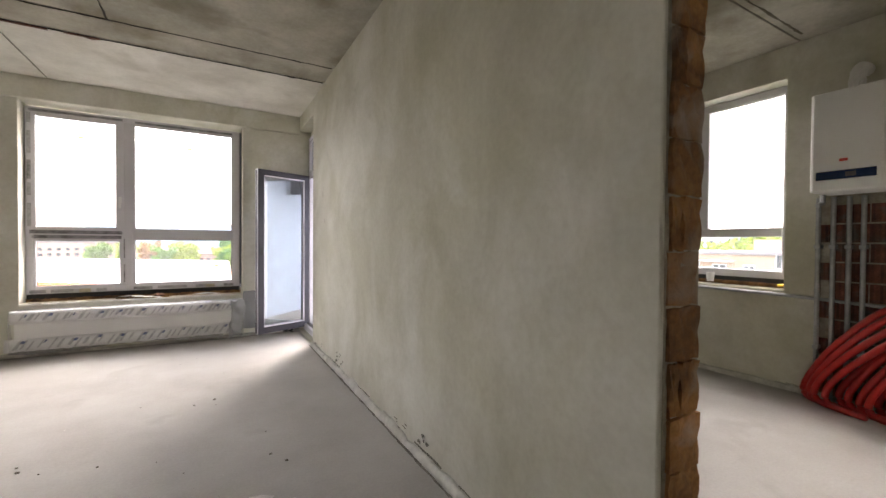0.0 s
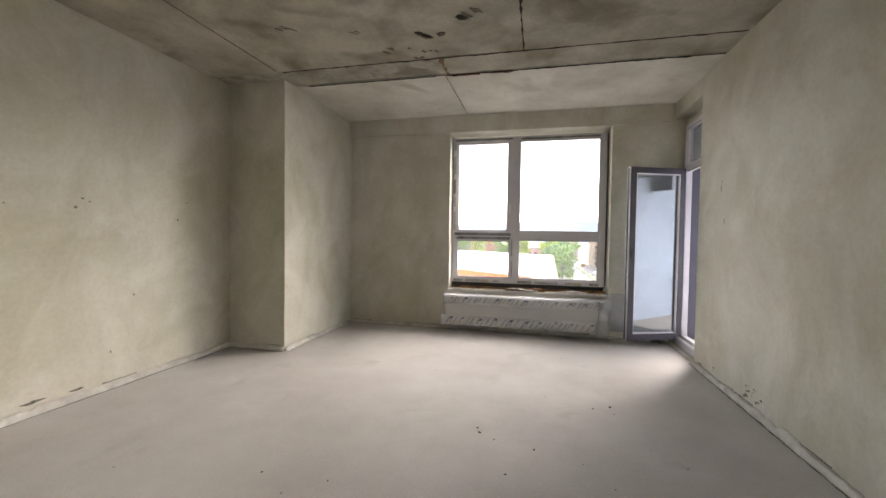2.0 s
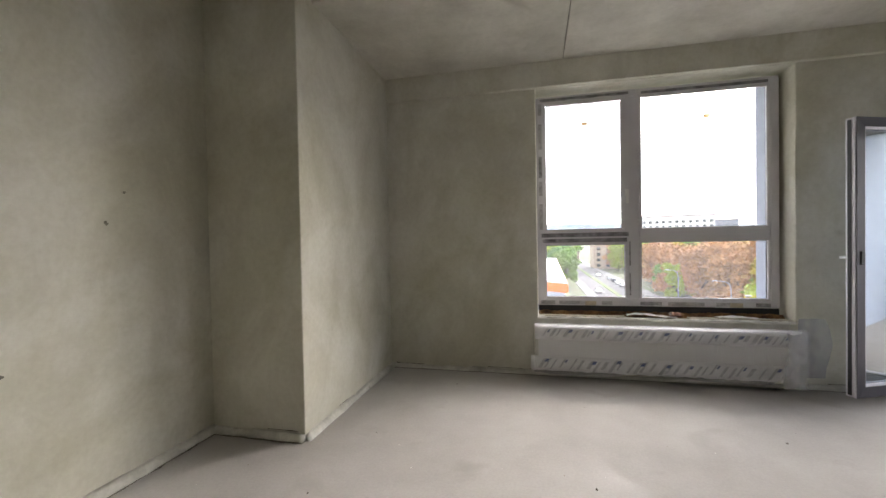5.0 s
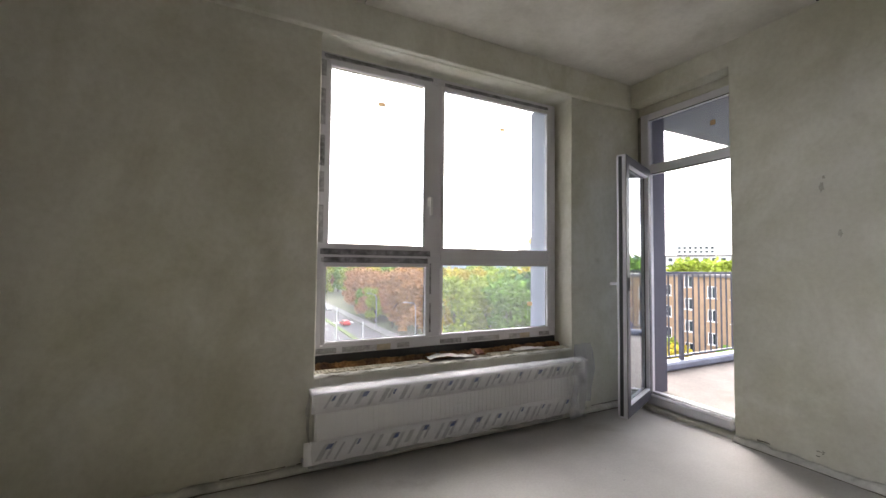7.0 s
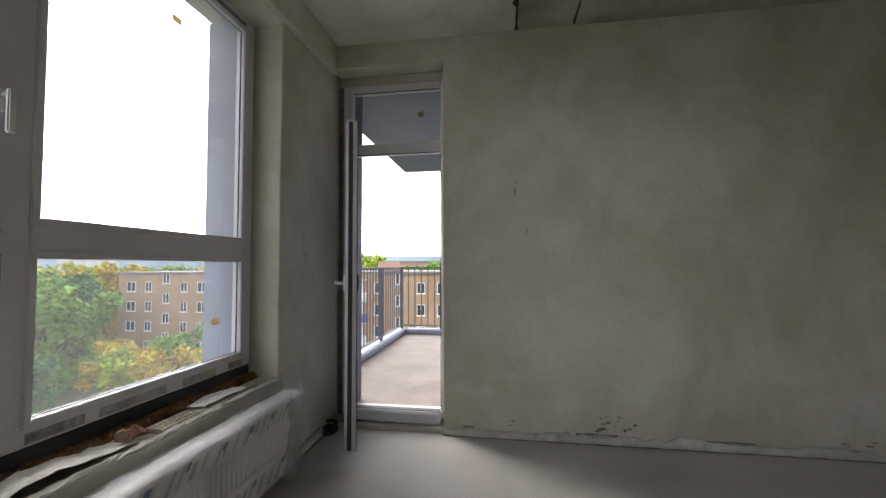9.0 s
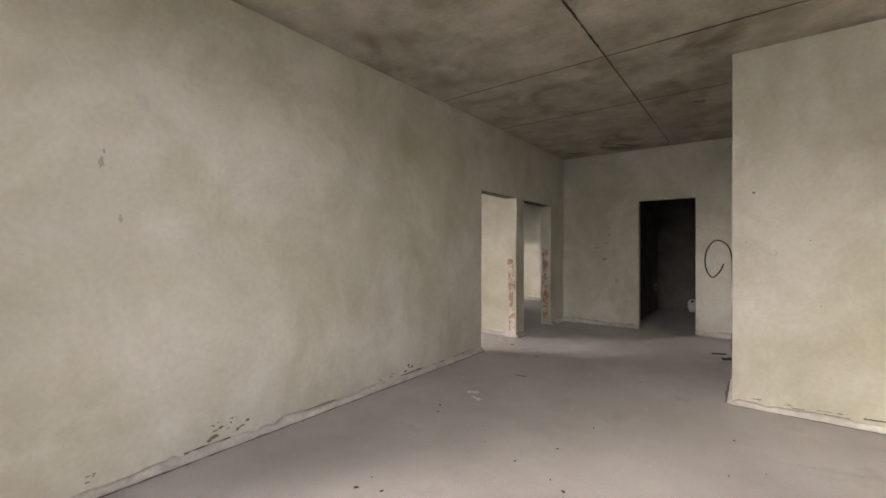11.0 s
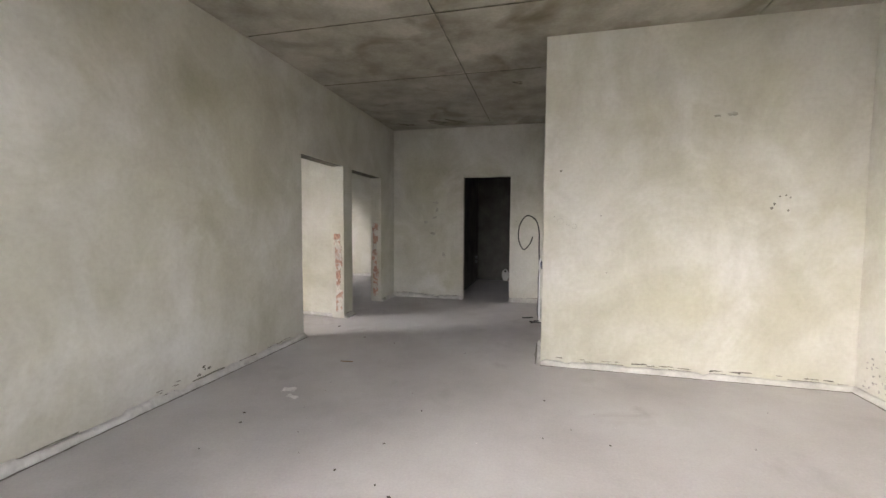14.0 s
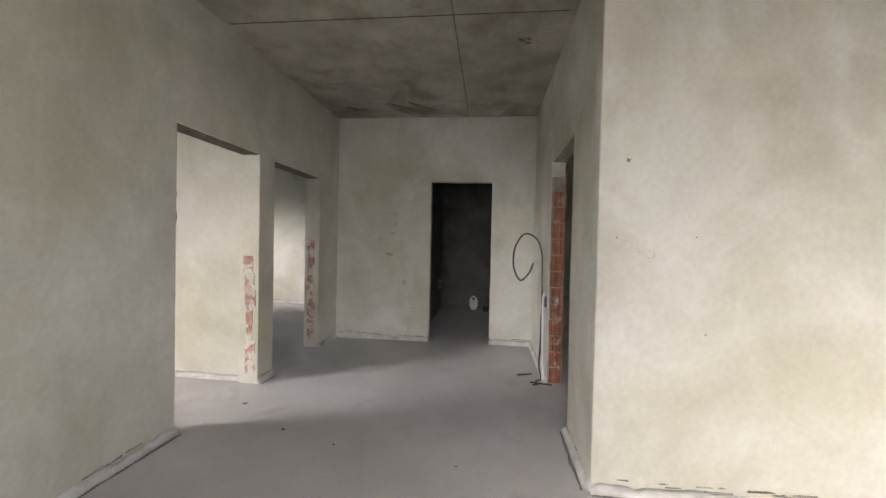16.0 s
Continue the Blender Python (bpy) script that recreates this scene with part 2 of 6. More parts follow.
M_BRICK_P = mat("plaster_smeared_clay", (0.50, 0.29, 0.21), 0.9, var=0.15, scale=14, grain=80, bump=0.5, isl=0.2, spots=((0.60, 0.57, 0.49), 11, 0.44, 0.56))
M_CREAM = mat("cream_clay", (0.56, 0.51, 0.40), 0.9, var=0.2, scale=14, grain=70, bump=0.4, isl=0.15, spots=((0.34, 0.29, 0.21), 9, 0.55, 0.7))
M_MORTAR = mat("mortar", (0.42, 0.38, 0.31), 0.95, var=0.2, scale=12, grain=50, bump=0.5)
M_PVC = mat("white_pvc", (0.66, 0.65, 0.69), 0.35, var=0.03, scale=2, grain=200, bump=0.02)
M_GREYFACE = mat("grey_outer_foil", (0.035, 0.034, 0.048), 0.5, var=0.05, scale=4)
M_FILMGREY = mat("protective_film", (0.50, 0.495, 0.52), 0.45, var=0.2, scale=25, grain=90, bump=0.05)
M_FILMDARK = mat("film_print", (0.40, 0.395, 0.42), 0.5, var=0.3, scale=30, grain=90, bump=0.05)
M_FILMBAND = mat("film_band", (0.34, 0.335, 0.37), 0.5, var=0.35, scale=14, grain=70, bump=0.1)
# dark tone for painted shadow gaps, also the filler beside the door frame
M_GAPSHADE = mat("gap_shade_and_filler", (0.27, 0.25, 0.22), 0.95, var=0.25, scale=9, grain=50)
M_TAPE = mat("paper_tape", (0.55, 0.47, 0.36), 0.8, var=0.1, scale=20)
M_STICK = bpy.data.materials.new("sticker_paper")
M_STICK.use_nodes = True
stick_tr = M_STICK.node_tree.nodes.new("ShaderNodeBsdfTranslucent")
stick_tr.inputs["Color"].default_value = (0.42, 0.34, 0.24, 1)
M_STICK.node_tree.links.new(stick_tr.outputs[0], M_STICK.node_tree.nodes["Material Output"].inputs["Surface"])
M_RUBBER = mat("black_gasket", (0.03, 0.03, 0.035), 0.6, var=0.1)
M_FOAM = mat("mounting_foam", (0.30, 0.15, 0.05), 0.95, var=0.3, scale=9, grain=60, bump=0.9, tint=(0.07, 0.03, 0.015), dist=0.04)
M_WHITE = mat("white_enamel", (0.80, 0.80, 0.80), 0.3, var=0.02, scale=3, grain=120, bump=0.02)
M_CARD = mat("printed_card", (0.78, 0.78, 0.80), 0.4, var=0.06, scale=8, grain=50, bump=0.3)
M_INK = mat("grey_ink", (0.53, 0.53, 0.56), 0.5, var=0.15, scale=12)
M_BLUE = mat("blue_ink", (0.08, 0.12, 0.30), 0.5, var=0.15, scale=12)
M_FILM = film_mat("milky_film", (0.85, 0.86, 0.90), 0.30)
M_CLEAR = film_mat("clear_film", (0.9, 0.9, 0.94), 0.2, 0.12)
M_PAPER = mat("paper", (0.75, 0.73, 0.70), 0.9, var=0.1, scale=15, bump=0.4)
M_METAL = mat("galvanised", (0.45, 0.46, 0.48), 0.4, 0.9, var=0.1, scale=10)
M_DARKMETAL = mat("painted_steel", (0.10, 0.10, 0.13), 0.5, 0.3, var=0.1, scale=10)
M_BLACK = mat("black_cable", (0.02, 0.02, 0.02), 0.5, var=0.1)
M_REDPIPE = mat("red_pipe", (0.50, 0.016, 0.012), 0.45, var=0.1, scale=15)
M_NAVY = mat("navy_panel", (0.015, 0.035, 0.11), 0.25, var=0.05)
M_REDLOGO = mat("red_print", (0.6, 0.06, 0.05), 0.5, var=0.05)
M_GLASS = glass_mat("window_glass", (0.73, 0.75, 0.77), 0.02)
M_COATED = glass_mat("coated_glass", (0.78, 0.85, 0.90), 0.015, 0.24)
M_FACADE = mat("facade_render", (0.27, 0.295, 0.36), 0.8, var=0.05, scale=4, grain=60)
M_SOFFIT = mat("balcony_soffit", (0.17, 0.18, 0.215), 0.85, var=0.06, scale=3, grain=50)
M_CLAD = mat("slate_cladding", (0.085, 0.083, 0.115), 0.6, var=0.06, scale=5, grain=60)
M_TERRACE = mat("terrace_screed", (0.27, 0.228, 0.205), 0.9, var=0.12, scale=1.6, grain=40, spots=((0.19, 0.155, 0.13), 1.6, 0.56, 0.70))
M_FLASH = mat("zinc_flashing", (0.28, 0.30, 0.38), 0.5, 0.3, var=0.1, scale=6)
M_FIBRE = mat("dark_wood", (0.30, 0.18, 0.09), 0.9, var=0.25, scale=12)


# ---- mesh helpers ----
def add_box(bm, x0, x1, y0, y1, z0, z1):
    v = [bm.verts.new(p) for p in ((x0, y0, z0), (x1, y0, z0), (x1, y1, z0), (x0, y1, z0), (x0, y0, z1), (x1, y0, z1), (x1, y1, z1), (x0, y1, z1))]
    for f in ((3, 2, 1, 0), (4, 5, 6, 7), (0, 1, 5, 4), (1, 2, 6, 5), (2, 3, 7, 6), (3, 0, 4, 7)):
        bm.faces.new([v[i] for i in f])
    return v


def box(x0, x1, y0, y1, z0, z1, bevel=0.0, segs=1):
    bm = bmesh.new()
    add_box(bm, x0, x1, y0, y1, z0, z1)
    if bevel:
        bmesh.ops.bevel(bm, geom=bm.edges[:], offset=bevel, segments=segs, affect='EDGES', profile=0.5)
    return bm


def mesh_of(name, bm, material, smooth=False):
    me = bpy.data.meshes.new(name)
    bmesh.ops.recalc_face_normals(bm, faces=bm.faces[:])
    bm.to_mesh(me)
    bm.free()
    me.materials.append(material)
    if smooth:
        me.polygons.foreach_set("use_smooth", [True] * len(me.polygons))
    return me


def part(name, bm, material, parent=None, label="", smooth=False):
    ob = new(name, mesh_of(name, bm, material, smooth))
    if parent:
        ob.parent = parent
    return tagged(ob, label)


def share(name, me, parent, m, label=""):
    ob = new(name, me)
    ob.parent = parent
    ob.matrix_basis = m
    return tagged(ob, label)


def empty(name, label, category, group="", at=(0, 0, 0)):
    ob = new(name)
    ob.location = at
    return tagged(ob, label, category, group)


def structure(ob, label="", category=""):
    return tagged(ob, label, category, "", "structure")


def tube(points, radius, sides=8, closed=False):
    """A round tube along a line of points."""
    bm = bmesh.new()
    pts = [Vector(p) for p in points]
    rings = []
    up = Vector((0.13, 0.31, 0.94))
    for i, p in enumerate(pts):
        d = (pts[min(i + 1, len(pts) - 1)] - pts[max(i - 1, 0)]).normalized()
        a = d.cross(up)
        if a.length < 0.05:
            a = d.cross(Vector((1, 0, 0)))
        a.normalize()
        b = d.cross(a)
        r = radius[i] if isinstance(radius, (list, tuple)) else radius
        rings.append([bm.verts.new(p + a * (r * math.cos(2 * math.pi * k / sides)) + b * (r * math.sin(2 * math.pi * k / sides))) for k in range(sides)])
    for r0, r1 in zip(rings, rings[1:]):
        for k in range(sides):
            bm.faces.new((r0[k], r0[(k + 1) % sides], r1[(k + 1) % sides], r1[k]))
    bm.faces.new(rings[0][::-1])
    bm.faces.new(rings[-1])
    return bm


def smooth_line(ctrl, steps=8):
    """A smooth line through a few control points."""
    c = [Vector(p) for p in ctrl]
    c = [c[0] * 2 - c[1]] + c + [c[-1] * 2 - c[-2]]
    out = []
    for i in range(1, len(c) - 2):
        for s in range(steps):
            t = s / steps
            a, b, d, e = c[i - 1], c[i], c[i + 1], c[i + 2]
            out.append(0.5 * ((2 * b) + (d - a) * t + (2 * a - 5 * b + 4 * d - e) * t * t + (3 * b - a - 3 * d + e) * t ** 3))
    out.append(c[-2])
    return out


def steps_between(cuts, step):
    """Break points that hold all cuts and are no further apart than step."""
    cuts = sorted(set(round(c, 4) for c in cuts))
    out = []
    for a, b in zip(cuts, cuts[1:]):
        n = max(1, int(math.ceil((b - a) / step)))
        out += [a + (b - a) * i / n for i in range(n)]
    return out + [cuts[-1]]


def wall(name, axis, u0, u1, w0, w1, z0, z1, openings=(), material=None, label="plain plastered wall", wave=0.004, step=0.16):
    """A wall along axis from u0 to u1, from w0 to w1 thick; openings are (u0, u1, z0, z1) and go right through."""
    us = steps_between([u0, u1] + [c for o in openings for c in o[:2]], step)
    zs = steps_between([z0, z1] + [c for o in openings for c in o[2:]], step)
    bm = bmesh.new()

    def solid(i, j):
        if not (0 <= i < len(us) - 1 and 0 <= j < len(zs) - 1):
            return False
        u, z = (us[i] + us[i + 1]) / 2, (zs[j] + zs[j + 1]) / 2
        return not any(o[0] < u < o[1] and o[2] < z < o[3] for o in openings)
    cache = {}

    def vert(i, j, side):
        key = (i, j, side)
        if key not in cache:
            u, z, w = us[i], zs[j], (w0, w1)[side]
            q = Vector((u * 1.3, z * 1.3, w * 5 + side * 7 + len(name)))
            w += wave * noise.noise(q)
            inner = 0 < i < len(us) - 1 and 0 < j < len(zs) - 1
            if inner:
                u += wave * 0.9 * noise.noise(q * 5.1)
                z += wave * 0.9 * noise.noise(q * 4.3 + Vector((9, 2, 1)))
            cache[key] = bm.verts.new((u, w, z) if axis == "x" else (w, u, z))
        return cache[key]
    for i in range(len(us) - 1):
        for j in range(len(zs) - 1):
            if not solid(i, j):
                continue
            for s in (0, 1):
                bm.faces.new([vert(a, b, s) for a, b in ((i, j), (i + 1, j), (i + 1, j + 1), (i, j + 1))])
            for di, dj, e in ((-1, 0, ((i, j), (i, j + 1))), (1, 0, ((i + 1, j), (i + 1, j + 1))), (0, -1, ((i, j), (i + 1, j))), (0, 1, ((i, j + 1), (i + 1, j + 1)))):
                if not solid(i + di, j + dj):
                    bm.faces.new([vert(*e[0], 0), vert(*e[1], 0), vert(*e[1], 1), vert(*e[0], 1)])
    ob = part(name, bm, material or M_PLASTER)
    bev = ob.modifiers.new("worn_edges", 'BEVEL')
    bev.width, bev.segments, bev.limit_method, bev.angle_limit = 0.008, 2, 'ANGLE', radians(50)
    return structure(ob, label, "wall")


# ---- the shell of the flat ----
CEIL = 2.918
XR, XR2 = 1.135, 1.315          # partition by the living room, its far face
YW, YO = 5.58, 6.02             # window wall, inside and outside
XL, XP = -3.83, -3.125           # main wall and pier
YP = 3.972                      # face of the pier
YB = 0.632                      # face of the closed block
XC = -1.455                     # corridor side of the block
YF = -2.394                     # end wall of the corridor
XK = 4.35                       # outer wall of the kitchen
WIN = (-1.648, 0.434, 0.537, 2.690)
BDOOR = (4.705, 5.575, 0.03, 2.737)
O1, O2 = (-0.545, 0.408), (-1.82, -0.80)

floor_bm = bmesh.new()
nx, ny = 44, 64
grid = [[floor_bm.verts.new((-4.1 + 8.75 * i / nx, -6.6 + 12.4 * j / ny, 0.004 * noise.noise((i * 0.35, j * 0.35, 3.0)))) for j in range(ny + 1)] for i in range(nx + 1)]
for i in range(nx):
    for j in range(ny):
        if -6.6 + 12.4 * (j + 0.5) / ny > 4.62 and -4.1 + 8.75 * (i + 0.5) / nx > 1.33:
            continue
        floor_bm.faces.new((grid[i][j], grid[i + 1][j], grid[i + 1][j + 1], grid[i][j + 1]))
floor = structure(part("floor", floor_bm, M_FLOOR, smooth=True), "bare grey cement screed floor, dusty", "floor")
sol = floor.modifiers.new("depth", 'SOLIDIFY')
sol.thickness, sol.offset = 0.12, -1

wall_window = wall("wall_north", "x", XL - 0.2, XR2 + 0.02, YW, YO, -0.1, CEIL + 0.02, [WIN], label="outer wall in raw greenish plaster with the large window")
wall_living = wall("wall_east", "y", YF - 0.12, 5.575, XR, XR2, -0.1, CEIL + 0.02, [(*O1, -0.1, 2.04), (*O2, -0.1, 2.03), BDOOR], label="long plastered partition with two raw doorways and the terrace door")
wall_main = wall("wall_west", "y", YB - 0.2, 5.575, XL - 0.2, XL, -0.1, CEIL + 0.02, label="raw plastered side wall with damp scuffs")
pier = wall("wall_pier", "x", XL + 0.003, XP, YP, 5.575, -0.1, CEIL + 0.02, label="plastered pier projecting by the window", wave=0.003)
block = wall("wall_block_face", "x", XL + 0.003, XC, YB - 0.12, YB, -0.1, CEIL + 0.02, label="plastered wall of the closed room")
block_side = wall("wall_block_side", "y", YF + 0.003, YB - 0.123, XC - 0.13, XC, -0.1, CEIL + 0.02, [(-1.03, -0.04, -0.1, 2.07)], label="corridor wall with a raw brick doorway")
wall_end = wall("wall_south", "x", XL, XR - 0.003, YF - 0.12, YF, -0.1, CEIL + 0.02, [(-0.915, -0.13, -0.1, 2.08)], label="corridor end wall with a dark open doorway")
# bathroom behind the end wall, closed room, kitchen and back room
wall("wall_bath_back", "x", -1.4, 0.32, -5.15, -5.0, -0.1, CEIL + 0.02, label="bathroom wall darkened in colour for the unlit room", step=0.5, material=M_BATH)
wall("wall_bath_east", "y", -4.997, YF - 0.123, 0.02, 0.14, -0.1, CEIL + 0.02, label="bathroom wall darkened in colour for the unlit room", step=0.5, material=M_BATH)
wall("wall_bath_west", "y", -4.997, YF - 0.123, -1.4, -1.28, -0.1, CEIL + 0.02, label="bathroom wall darkened in colour for the unlit room", step=0.5, material=M_BATH)
wall("wall_store_west", "y", YF + 0.003, YB - 0.123, XL - 0.2, XL, -0.1, CEIL + 0.02, label="bare wall of the closed room", step=0.5)
KWIN = (1.325, 2.81, 0.84, 2.64)
RWIN = (-4.3, -3.3, 0.86, 2.20)
wall("wall_kitchen_outer", "y", -5.2, 4.55, XK, XK + 0.35, -0.1, CEIL + 0.02, [KWIN, RWIN], label="outer kitchen wall in raw plaster with a window")
wall("wall_kitchen_south", "x", XR2 + 0.003, XK - 0.003, -0.74, -0.62, -0.1, CEIL + 0.02, label="raw plastered wall between kitchen and back room")
wall("wall_kitchen_north", "x", XR2 + 0.003, XK - 0.003, 4.20, 4.55, -0.1, CEIL + 0.02, label="outer kitchen wall beside the terrace", material=M_PLASTER)
wall("wall_room_south", "x", 0.143, XK - 0.003, -5.05, -4.9, -0.1, CEIL + 0.02, label="raw plastered back room wall")

# beams over the window and the terrace door
bm = box(XP + 0.003, XR - 0.003, YW - 0.05, YW - 0.003, 2.690, CEIL + 0.01, 0.006)
structure(part("beam", bm, M_PLASTER), "plastered concrete beam over the window", "beam")


def ceiling_mesh():
    """Concrete slabs with open joints, a lower cover over them and a grouted strip."""
    bm = bmesh.new()
    j = 0.0035
    xs_main = [XL - 0.2, -3.05, -0.6, XR + 0.07, 2.4, XK + 0.3]
    ys_main = [-5.2, -2.1, -0.05, 1.24, 3.755]
    for a, b in zip(xs_main, xs_main[1:]):
        for c, d in zip(ys_main, ys_main[1:]):
            if c < -2.3 and -0.7 < a < 1.0:
                d = -2.12
            dz = 0.004 * noise.noise((a * 3, c * 3, 1))
            add_box(bm, a + j, b - j, c + j, d - j, CEIL + dz, CEIL + 0.12)
    bmesh.ops.bevel(bm, geom=bm.edges[:], offset=0.004, segments=1, affect='EDGES')
    add_box(bm, XL - 0.2, XR2, -5.2, 6.02, CEIL + 0.121, CEIL + 0.3)
    add_box(bm, XR2, XK + 0.35, -5.2, 4.55, CEIL + 0.121, CEIL + 0.3)
    return bm


ceiling = structure(part("ceiling", ceiling_mesh(), M_CONCRETE), "bare concrete slab ceiling with dark joints and stains", "ceiling")
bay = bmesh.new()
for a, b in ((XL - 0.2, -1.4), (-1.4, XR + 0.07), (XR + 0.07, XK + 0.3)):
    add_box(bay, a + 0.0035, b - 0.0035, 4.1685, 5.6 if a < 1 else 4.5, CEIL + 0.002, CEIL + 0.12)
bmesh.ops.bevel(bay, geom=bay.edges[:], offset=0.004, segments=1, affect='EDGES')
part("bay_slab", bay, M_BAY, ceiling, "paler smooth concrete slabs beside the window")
part("joint_strip", box(XL - 0.2, -1.36, 3.762, 4.158, CEIL + 0.012, CEIL + 0.1), M_GROUT, ceiling, "rough grouted strip between the slabs")
part("joint_strip", box(-1.358, XR + 0.05, 3.762, 4.158, CEIL + 0.004, CEIL + 0.1), M_CONCRETE, ceiling, "smooth grouted strip between the slabs")


def ragged(path, w, seed, normal, ups, material, name, parent, label=""):
    """A flat ragged strip along a line: a crack, a torn edge or a stain. ups is the in-plane cross direction."""
    rnd = random.Random(seed)
    bm = bmesh.new()
    a, b = Vector(path[0]), Vector(path[1])
    n = max(4, int((b - a).length / 0.05))
    up, nor = Vector(ups), Vector(normal)
    rows = []
    for i in range(n + 1):
        p = a.lerp(b, i / n)
        lo, hi = w * rnd.uniform(0.05, 0.6), w * rnd.uniform(0.05, 0.6)
        if rnd.random() < 0.12:
            hi *= 2
        rows.append([bm.verts.new(p - up * lo), bm.verts.new(p + up * hi), bm.verts.new(p + up * hi + nor * 0.003), bm.verts.new(p - up * lo + nor * 0.003)])
    for r0, r1 in zip(rows, rows[1:]):
        for k in range(4):
            bm.faces.new((r0[k], r0[(k + 1) % 4], r1[(k + 1) % 4], r1[k]))
    bm.faces.new(rows[0])
    bm.faces.new(rows[-1][::-1])
    return part(name, bm, material, parent, label)


DN = (0, 0, -1)
for k, (a, b, w) in enumerate((((-3.0, 3.757, CEIL - 0.001), (1.12, 3.757, CEIL - 0.001), 0.022), ((-2.95, 4.163, CEIL - 0.001), (-1.5, 4.163, CEIL - 0.001), 0.02), ((-1.4, 4.163, CEIL - 0.001), (1.12, 4.163, CEIL - 0.001), 0.026))):
    ragged((a, b), w, 40 + k, DN, (0, 1, 0), M_CRACK, "crack", ceiling)
for k, (a, b, w) in enumerate((((-0.6, 1.26, CEIL - 0.001), (-0.6, 3.75, CEIL - 0.001), 0.017), ((-0.6, -2.1, CEIL - 0.001), (-0.6, 1.22, CEIL - 0.001), 0.008), ((-1.4, 4.2, CEIL - 0.001), (-1.4, 5.5, CEIL - 0.001), 0.006), ((-3.05, 1.3, CEIL - 0.001), (-3.05, 3.7, CEIL - 0.001), 0.008))):
    ragged((a, b), w, 50 + k, DN, (1, 0, 0), M_CRACK if k == 0 else M_CEILSTAIN, "crack", ceiling)
for k, (a, b, w) in enumerate((((-3.8, 1.24, CEIL - 0.001), (1.1, 1.24, CEIL - 0.001), 0.012), ((-1.4, -0.05, CEIL - 0.001), (1.1, -0.05, CEIL - 0.001), 0.012), ((1.4, 1.18, CEIL - 0.001), (4.2, 1.18, CEIL - 0.001), 0.02))):
    ragged((a, b), w, 60 + k, DN, (0, 1, 0), M_STAIN, "crack", ceiling)
ragged(((-1.36, 3.77, CEIL - 0.004), (-1.37, 4.15, CEIL - 0.004)), 0.05, 71, DN, (1, 0, 0), M_FIBRE, "formwork_sliver", ceiling, "splinter of formwork wood in the joint")
ragged(((-1.33, 4.17, CEIL - 0.004), (-1.05, 4.17, CEIL - 0.004)), 0.05, 72, DN, (0, 1, 0), M_RUST, "rust_patch", ceiling, "rust-red patch on the joint")
ragged(((-0.95, 4.17, CEIL - 0.004), (-0.72, 4.165, CEIL - 0.004)), 0.045, 73, DN, (0, 1, 0), M_RUST, "rust_patch", ceiling, "rust-red patch on the joint")


# ---- large window ----
def ring(x0, x1, z0, z1, w, y0, y1, bevel=0.006):
    """Four mitred bars round a rectangle that faces along y; w = (left, right, bottom, top) widths."""
    bm = bmesh.new()
    wl_, wr_, wb_, wt_ = w
    outer = [(x0, z0), (x1, z0), (x1, z1), (x0, z1)]
    inner = [(x0 + wl_, z0 + wb_), (x1 - wr_, z0 + wb_), (x1 - wr_, z1 - wt_), (x0 + wl_, z1 - wt_)]
    for k in range(4):
        o0, o1, i0, i1 = outer[k], outer[(k + 1) % 4], inner[k], inner[(k + 1) % 4]
        lo = [bm.verts.new((p[0], y0, p[1])) for p in (o0, o1, i1, i0)]
        hi = [bm.verts.new((p[0], y1, p[1])) for p in (o0, o1, i1, i0)]
        bm.faces.new(lo)
        bm.faces.new(hi[::-1])
        for q in range(4):
            bm.faces.new((lo[q], lo[(q + 1) % 4], hi[(q + 1) % 4], hi[q]))
    bmesh.ops.bevel(bm, geom=bm.edges[:], offset=bevel, segments=2, affect='EDGES')
    return bm


def pane(parent, x0, x1, z0, z1, y, name="pane"):
    ob = part(name, box(x0, x1, y, y + 0.006, z0, z1), M_GLASS, parent)
    ob.visible_shadow = False
    part("gasket", ring(x0 - 0.004, x1 + 0.004, z0 - 0.004, z1 + 0.004, (0.007,) * 4, y - 0.004, y + 0.003, 0.001), M_RUBBER, parent)
    return ob


def film_bars(parent, spans, y, seed, vertical=False):
    """Strips of grey protective film with darker print on a frame's face."""
    rnd = random.Random(seed)
    for a0, a1, c0, c1 in spans:
        x = a0
        while x < a1 - 0.04:
            w = min(rnd.uniform(0.08, 0.3), a1 - x)
            m = rnd.choice((M_FILMGREY, M_FILMGREY, M_FILMDARK))
            if vertical:
                part("film", box(c0, c1, y, y + 0.0015, x, x + w), m, parent)
            else:
                part("film", box(x, x + w, y, y + 0.0015, c0, c1), m, parent)
            x += w + rnd.uniform(0.02, 0.16)


window_1 = structure(empty("window_1", "", ""), "white plastic window with four panes, film still on its frame", "window")
FY = 5.755
window_1.location, window_1.scale = (0.022, -0.008, 0.0064), (1, 1, 0.976)
part("window_frame", ring(-1.672, 0.385, 0.645, 2.722, (0.065, 0.07, 0.065, 0.06), FY, FY + 0.075), M_PVC, window_1)
part("mullion", box(-0.845, -0.745, FY + 0.002, FY + 0.073, 0.712, 2.66, 0.005), M_PVC, window_1)
part("transom", box(-0.743, 0.313, FY + 0.003, FY + 0.072, 1.278, 1.368, 0.005), M_PVC, window_1)
part("transom", box(-1.605, -0.847, FY + 0.003, FY + 0.072, 1.262, 1.330, 0.005), M_PVC, window_1)
sash = part("sash", ring(-1.655, -0.815, 1.315, 2.700, (0.078, 0.085, 0.085, 0.078), FY - 0.022, FY - 0.001), M_PVC, window_1, "opening sash")
